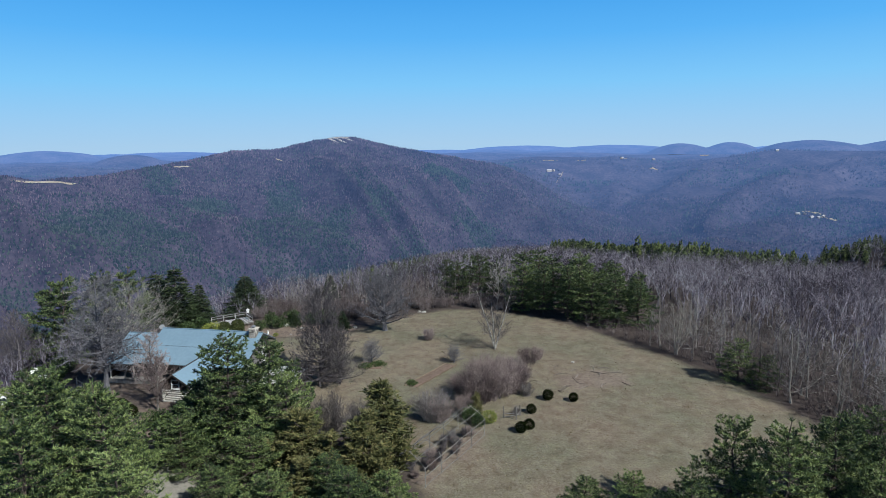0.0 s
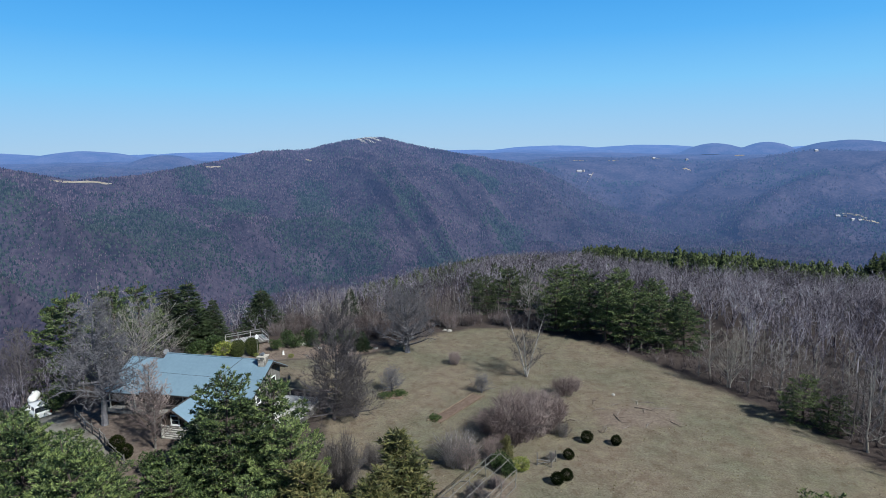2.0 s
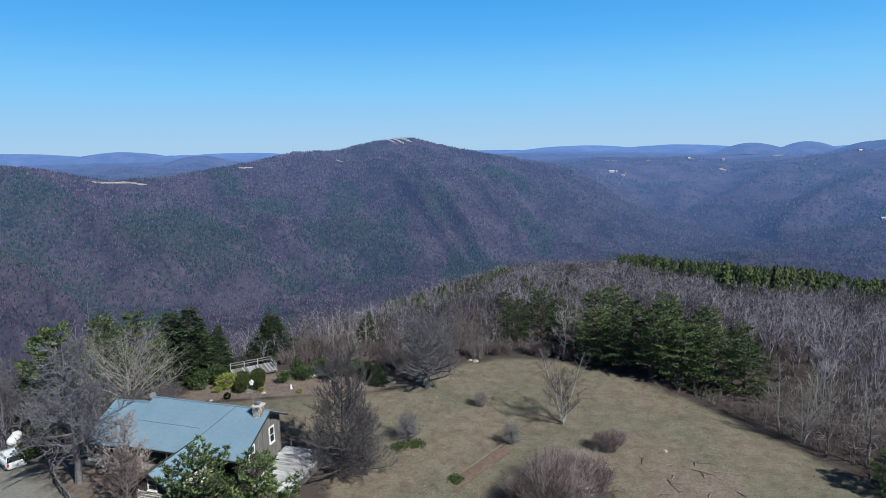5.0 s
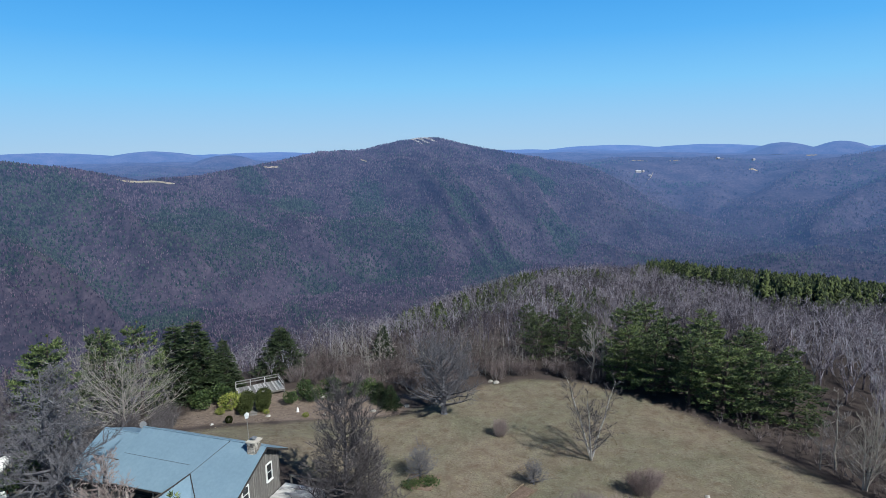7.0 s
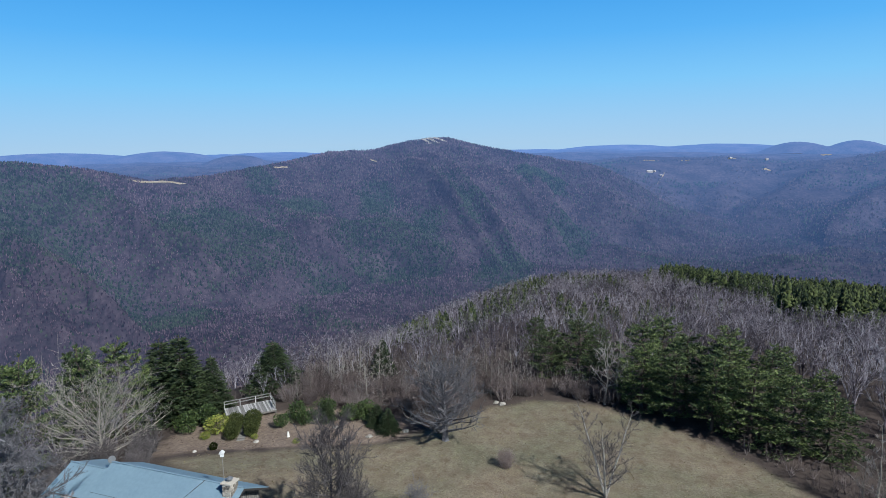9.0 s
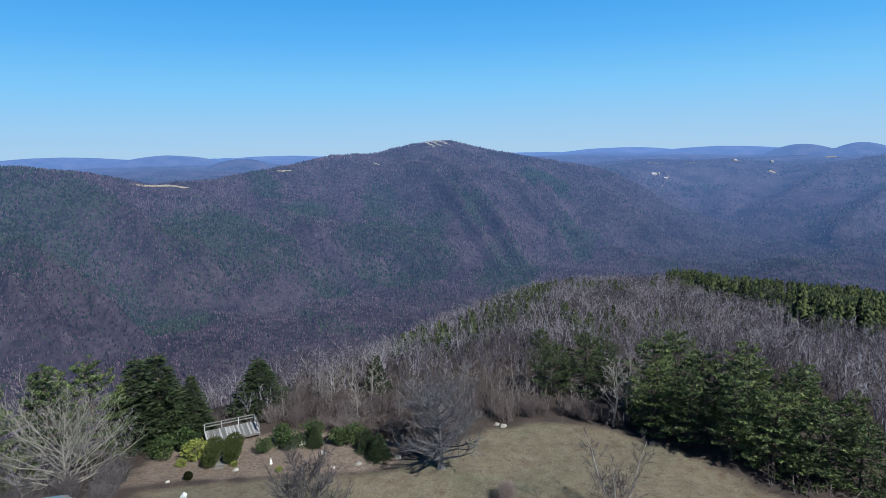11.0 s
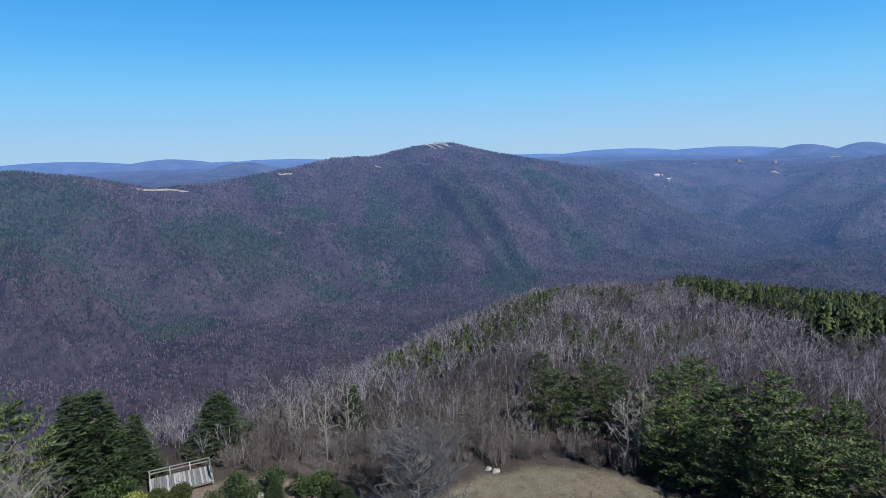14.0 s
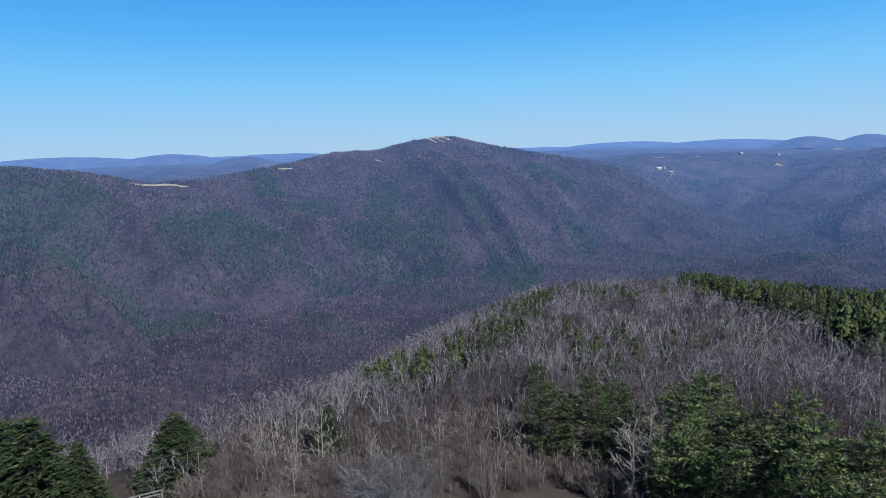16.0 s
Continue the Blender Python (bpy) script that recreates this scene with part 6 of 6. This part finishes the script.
def sprig_template(seed, leaders=5, limbs=4, twigs=3, fat=1.0, fork=0.3, round_limbs=True):
    """A small leafless tree, one unit high: a stem that forks into upright leaders with finer limbs and slivers of twigs."""
    r = random.Random(seed)
    b = Buf()

    def sliver(p, q, w):
        sd = (q - p).cross(rvec(r, 1)).normalized() * w
        b.tri(p - sd, p + sd, q)

    f0 = Vector((r.uniform(-.03, .03), r.uniform(-.03, .03), fork))
    b.spike((0, 0, -0.05), f0 + Vector((0, 0, 0.35)), 0.014)
    for k in range(leaders):
        a = 6.283 * (k + 0.7 * r.random()) / leaders
        s0 = Vector((0, 0, -0.05)).lerp(f0, 1 if fork < 0.1 else r.uniform(0.6, 1.0))
        out = Vector((math.cos(a), math.sin(a), 0))
        m_ = s0 + out * r.uniform(0.06, 0.18) + Vector((0, 0, 0.25 + 0.1 * r.random()))
        e = m_ + out * r.uniform(0.02, 0.16) + Vector((0, 0, (0.98 - m_.z) * r.uniform(0.6, 1.0)))
        b.spike(s0, m_ + (m_ - s0) * 0.25, 0.009 * fat ** 0.5)
        b.spike(m_, e, 0.007 * fat ** 0.5)
        for j in range(limbs):
            p = s0.lerp(m_, r.uniform(0.4, 1)) if j % 3 == 0 else m_.lerp(e, r.random())
            d = (out * r.uniform(0.0, 0.7) + rvec(r, 0.55) + Vector((0, 0, 0.7))).normalized()
            q_ = p + d * r.uniform(0.12, 0.25)
            if round_limbs:
                b.spike(p, q_, 0.0042 * fat)
            else:
                sliver(p, q_, 0.0042 * fat)
            for w in range(twigs):
                s = p.lerp(q_, r.uniform(0.2, 1.0))
                sliver(s, s + (d * 0.7 + rvec(r, 0.8) + Vector((0, 0, 0.3))).normalized() * r.uniform(0.06, 0.14), 0.0036 * fat)
    return np.array([tuple(v) for v in b.v]), np.array(b.f)


def plume_template(seed, arms=26):
    """A small conifer of pointed boughs, one unit high."""
    r = random.Random(seed)
    V, F = [(0.02, 0, -0.05), (-0.01, 0.017, -0.05), (-0.01, -0.017, -0.05), (0, 0, 0.98)], [(0, 1, 3), (1, 2, 3), (2, 0, 3)]
    for k in range(arms):
        t = 0.08 + 0.9 * (k + r.random()) / arms
        a = k * 2.4 + r.uniform(-.4, .4)
        ln = 0.36 * (1 - t) ** 0.7 * r.uniform(0.7, 1.25) + 0.03
        o = Vector((math.cos(a), math.sin(a), 0))
        s = Vector((-o.y, o.x, 0)) * (0.28 * ln + 0.04)
        p = Vector((0, 0, t))
        e = p + o * ln + Vector((0, 0, 0.25 * ln * r.uniform(-0.3, 1)))
        m_ = p + o * ln * 0.6
        i = len(V)
        V += [tuple(p), tuple(m_ + s + Vector((0, 0, -0.03))), tuple(e), tuple(m_ - s + Vector((0, 0, -0.03))), tuple(m_ + Vector((0, 0, 0.07)))]
        F += [(i, i + 1, i + 4), (i + 1, i + 2, i + 4), (i + 2, i + 3, i + 4), (i + 3, i, i + 4)]
    return np.array(V, float), np.array(F)


wx, wy = scatter(-78, 205, 20, 300, 2.9)
sx, sy = scatter(36, 140, 138, 292, 2.6)
ok = inside(STAND, sx, sy) > 2
wx, wy = np.concatenate([wx, sx[ok]]), np.concatenate([wy, sy[ok]])
PINES = [(8.5, 98.5), (12, 93), (33, 79), (37, 90), (31, 108), (15, 114), (3, 123), (-2, 119), (0, 113)]
ok = (inside(CLEARING, wx, wy) < -0.4) & (inside(PINES, wx, wy) < 0) & ~((wx < 36) & (wy < 62)) & ~((wx < -40) & (wy < 66)) & (hill(wx, wy) > -70) & ~((wx > 60) & (wy < 45)) & ((wx < 150) | ((wy > 190) & (wx > 172)))
wx, wy = wx[ok], wy[ok]
wz = hill(wx, wy)
stand = (inside(STAND, wx, wy) + 26 * fbm(wx / 18, wy / 18, 71) > 0) | (wx > 170)
SPINE = [(-17, 130), (-11, 149), (-7, 166), (-3, 199), (-4, 242)]
flank = (along(SPINE, wx, wy) + 9 * fbm(wx / 7, wy / 12, 77, 2) < 5.5) | (wy > 138) & (wx < 30) & (fbm(wx / 22 + wy / 60, wy / 30, 73, 3) + 0.16 * np.exp(-((wx + 20 - 0.12 * (wy - 130)) / 26) ** 2) > 0.10)
lone = rs.rand(len(wx)) < 0.035
clump = fbm(wx / 9, wy / 14, 75, 2)
ever = (stand & (rs.rand(len(wx)) < np.where(clump > -0.06, 0.97, 0.3))) | (flank & (rs.rand(len(wx)) < 0.6)) | (lone & (np.hypot(wx - 20, wy - 80) > 45) & (wy > 112))
edge = (~ever) & (inside(CLEARING, wx, wy) > -11) & (wy < 112) & (wx > -30)
edge_i = np.flatnonzero(edge)[:250]
edge[:] = False
edge[edge_i] = True
edgekinds = [kind("bare_tree", bare_tree(s, 7.0, 0.10, rch, 16, lf, 0.085, 4, 4, fine=0.9), 7.0, (M[bk], M[tw]), W2, "slender leafless tree at the wood's edge", "tree", "leafless trees at the wood's edge")
             for s, rch, lf, bk, tw in ((81, 0.38, 0.8, "bark", "twig"), (82, 0.46, 0.6, "bark", "twig"), (83, 0.36, 1.0, "paleb", "twig"), (84, 0.42, 0.8, "bark", "darktwig"), (85, 0.34, 1.0, "paleb", "paleb"))]
for i in edge_i:
    plant(edgekinds[int(rs.choice(5, p=(0.32, 0.26, 0.14, 0.2, 0.08)))], float(wx[i]), float(wy[i]), float(rs.uniform(4.2, 7.8) * (1.0 if wx[i] > 12 else 0.75)), float(rs.uniform(0, 360)), float(rs.uniform(0.85, 1.25)), float(wz[i]))
rest = ~ever & ~edge
parts_b, parts_g = [], []
pick = rs.randint(0, 8, len(wx))
for k in range(8):
    for near_, limbs_, twigs_, fat_ in ((True, 5, 6, 0.9), (False, 3, 5, 1.8)):
        s = rest & (pick == k) & (((wy < 138) & (wx < 85)) == near_)
        m_ = int(s.sum())
        hh = rs.uniform(3.6, 5.8, m_) * (1 + 0.4 * step(wx[s], 8, 25) * (1 - step(wy[s], 110, 150)))
        parts_b.append(spread(*sprig_template(k + 90, 5 if near_ else 4, limbs_, twigs_, fat_, 0.3, near_), wx[s], wy[s], wz[s], hh, hh * rs.uniform(1.0, 1.5, m_), rs.uniform(0, 6.3, m_)))
    s = ever & (pick == k)
    m_ = int(s.sum())
    hh = np.where(stand[s], rs.uniform(3.6, 7.6, m_) + 14 * np.clip(clump[s], 0, 0.3), rs.uniform(2.6, 5.0, m_))
    parts_g.append(spread(*plume_template(k + 190, 32), wx[s], wy[s], wz[s], hh, hh * rs.uniform(0.6, 0.85, m_), rs.uniform(0, 6.3, m_)))
tagged(new("bare_woods", big_mesh("bare_woods", *join(parts_b), M["midbare"])), "leafless grey-brown hardwoods covering the hill and spur", "woods", "", "stuff")
tagged(new("pine_woods", big_mesh("pine_woods", *join(parts_g), M["midpine"])), "green pines standing among the leafless woods", "woods", "", "stuff")

# low saplings and brush under the trees
ux, uy = scatter(-60, 95, 30, 170, 2.8)
vx, vy = scatter(4, 50, 50, 104, 1.35)
ok = (inside(CLEARING, vx, vy) > -8)
px, py = scatter(-36, 34, 93, 128, 1.5)
ux, uy = np.concatenate([ux, vx[ok], px]), np.concatenate([uy, vy[ok], py])
ok = (inside(CLEARING, ux, uy) < 0.2) & (inside(PINES, ux, uy) < 1.0) & ~((ux < 35) & (uy < 62)) & ~((ux < -40) & (uy < 66)) & ~((ux > 55) & (uy < 48)) & (hill(ux, uy) > -45) & ~((ux > 20) & (uy > 150))
ux, uy = ux[ok], uy[ok]
uz, pick = hill(ux, uy), rs.randint(0, 4, len(ux))
M["understory"] = mat("brown_saplings", [(0.038, 0.030, 0.031), (0.080, 0.065, 0.066), (0.16, 0.138, 0.14)], 0.06, 0.95, 0, fine=10, island=0.4, spec=0.1)
parts_b = []
for k in range(4):
    s = pick == k
    m_ = int(s.sum())
    hh = rs.uniform(1.1, 2.6, m_)
    parts_b.append(spread(*sprig_template(k + 400, 4, 2, 2, 2.2, 0.0, False), ux[s], uy[s], uz[s], hh, hh * rs.uniform(1.2, 1.8, m_), rs.uniform(0, 6.3, m_)))
tagged(new("undergrowth", big_mesh("undergrowth", *join(parts_b), M["understory"])), "brown leafless saplings and brush under the woods", "undergrowth", "", "stuff")

# brush along the far end of the meadow
brush = [kind("brush_clump", thicket(s, 1.8, 2.4, 60, 9, 0.7), 1.8, (M["sapling"], M["sapling"]), ("wood", "brush"), "reddish leafless brush at the meadow's end", "shrub", "brush at the meadow's end") for s in (301, 302)]
rb = random.Random(12)
for k in range(150):
    x = rb.uniform(-31, 10)
    y = 93.0 + rb.uniform(0, 9)
    if inside(MULCH, np.array([x]), np.array([y]))[0] < -0.4 and inside(MEADOW, np.array([x]), np.array([y]))[0] < -0.8 and math.hypot(x + 33.2, y - 99.4) > 3:
        plant(brush[k % 2], x, y, rb.uniform(1.0, 2.4), rb.uniform(0, 360), rb.uniform(0.8, 1.3))
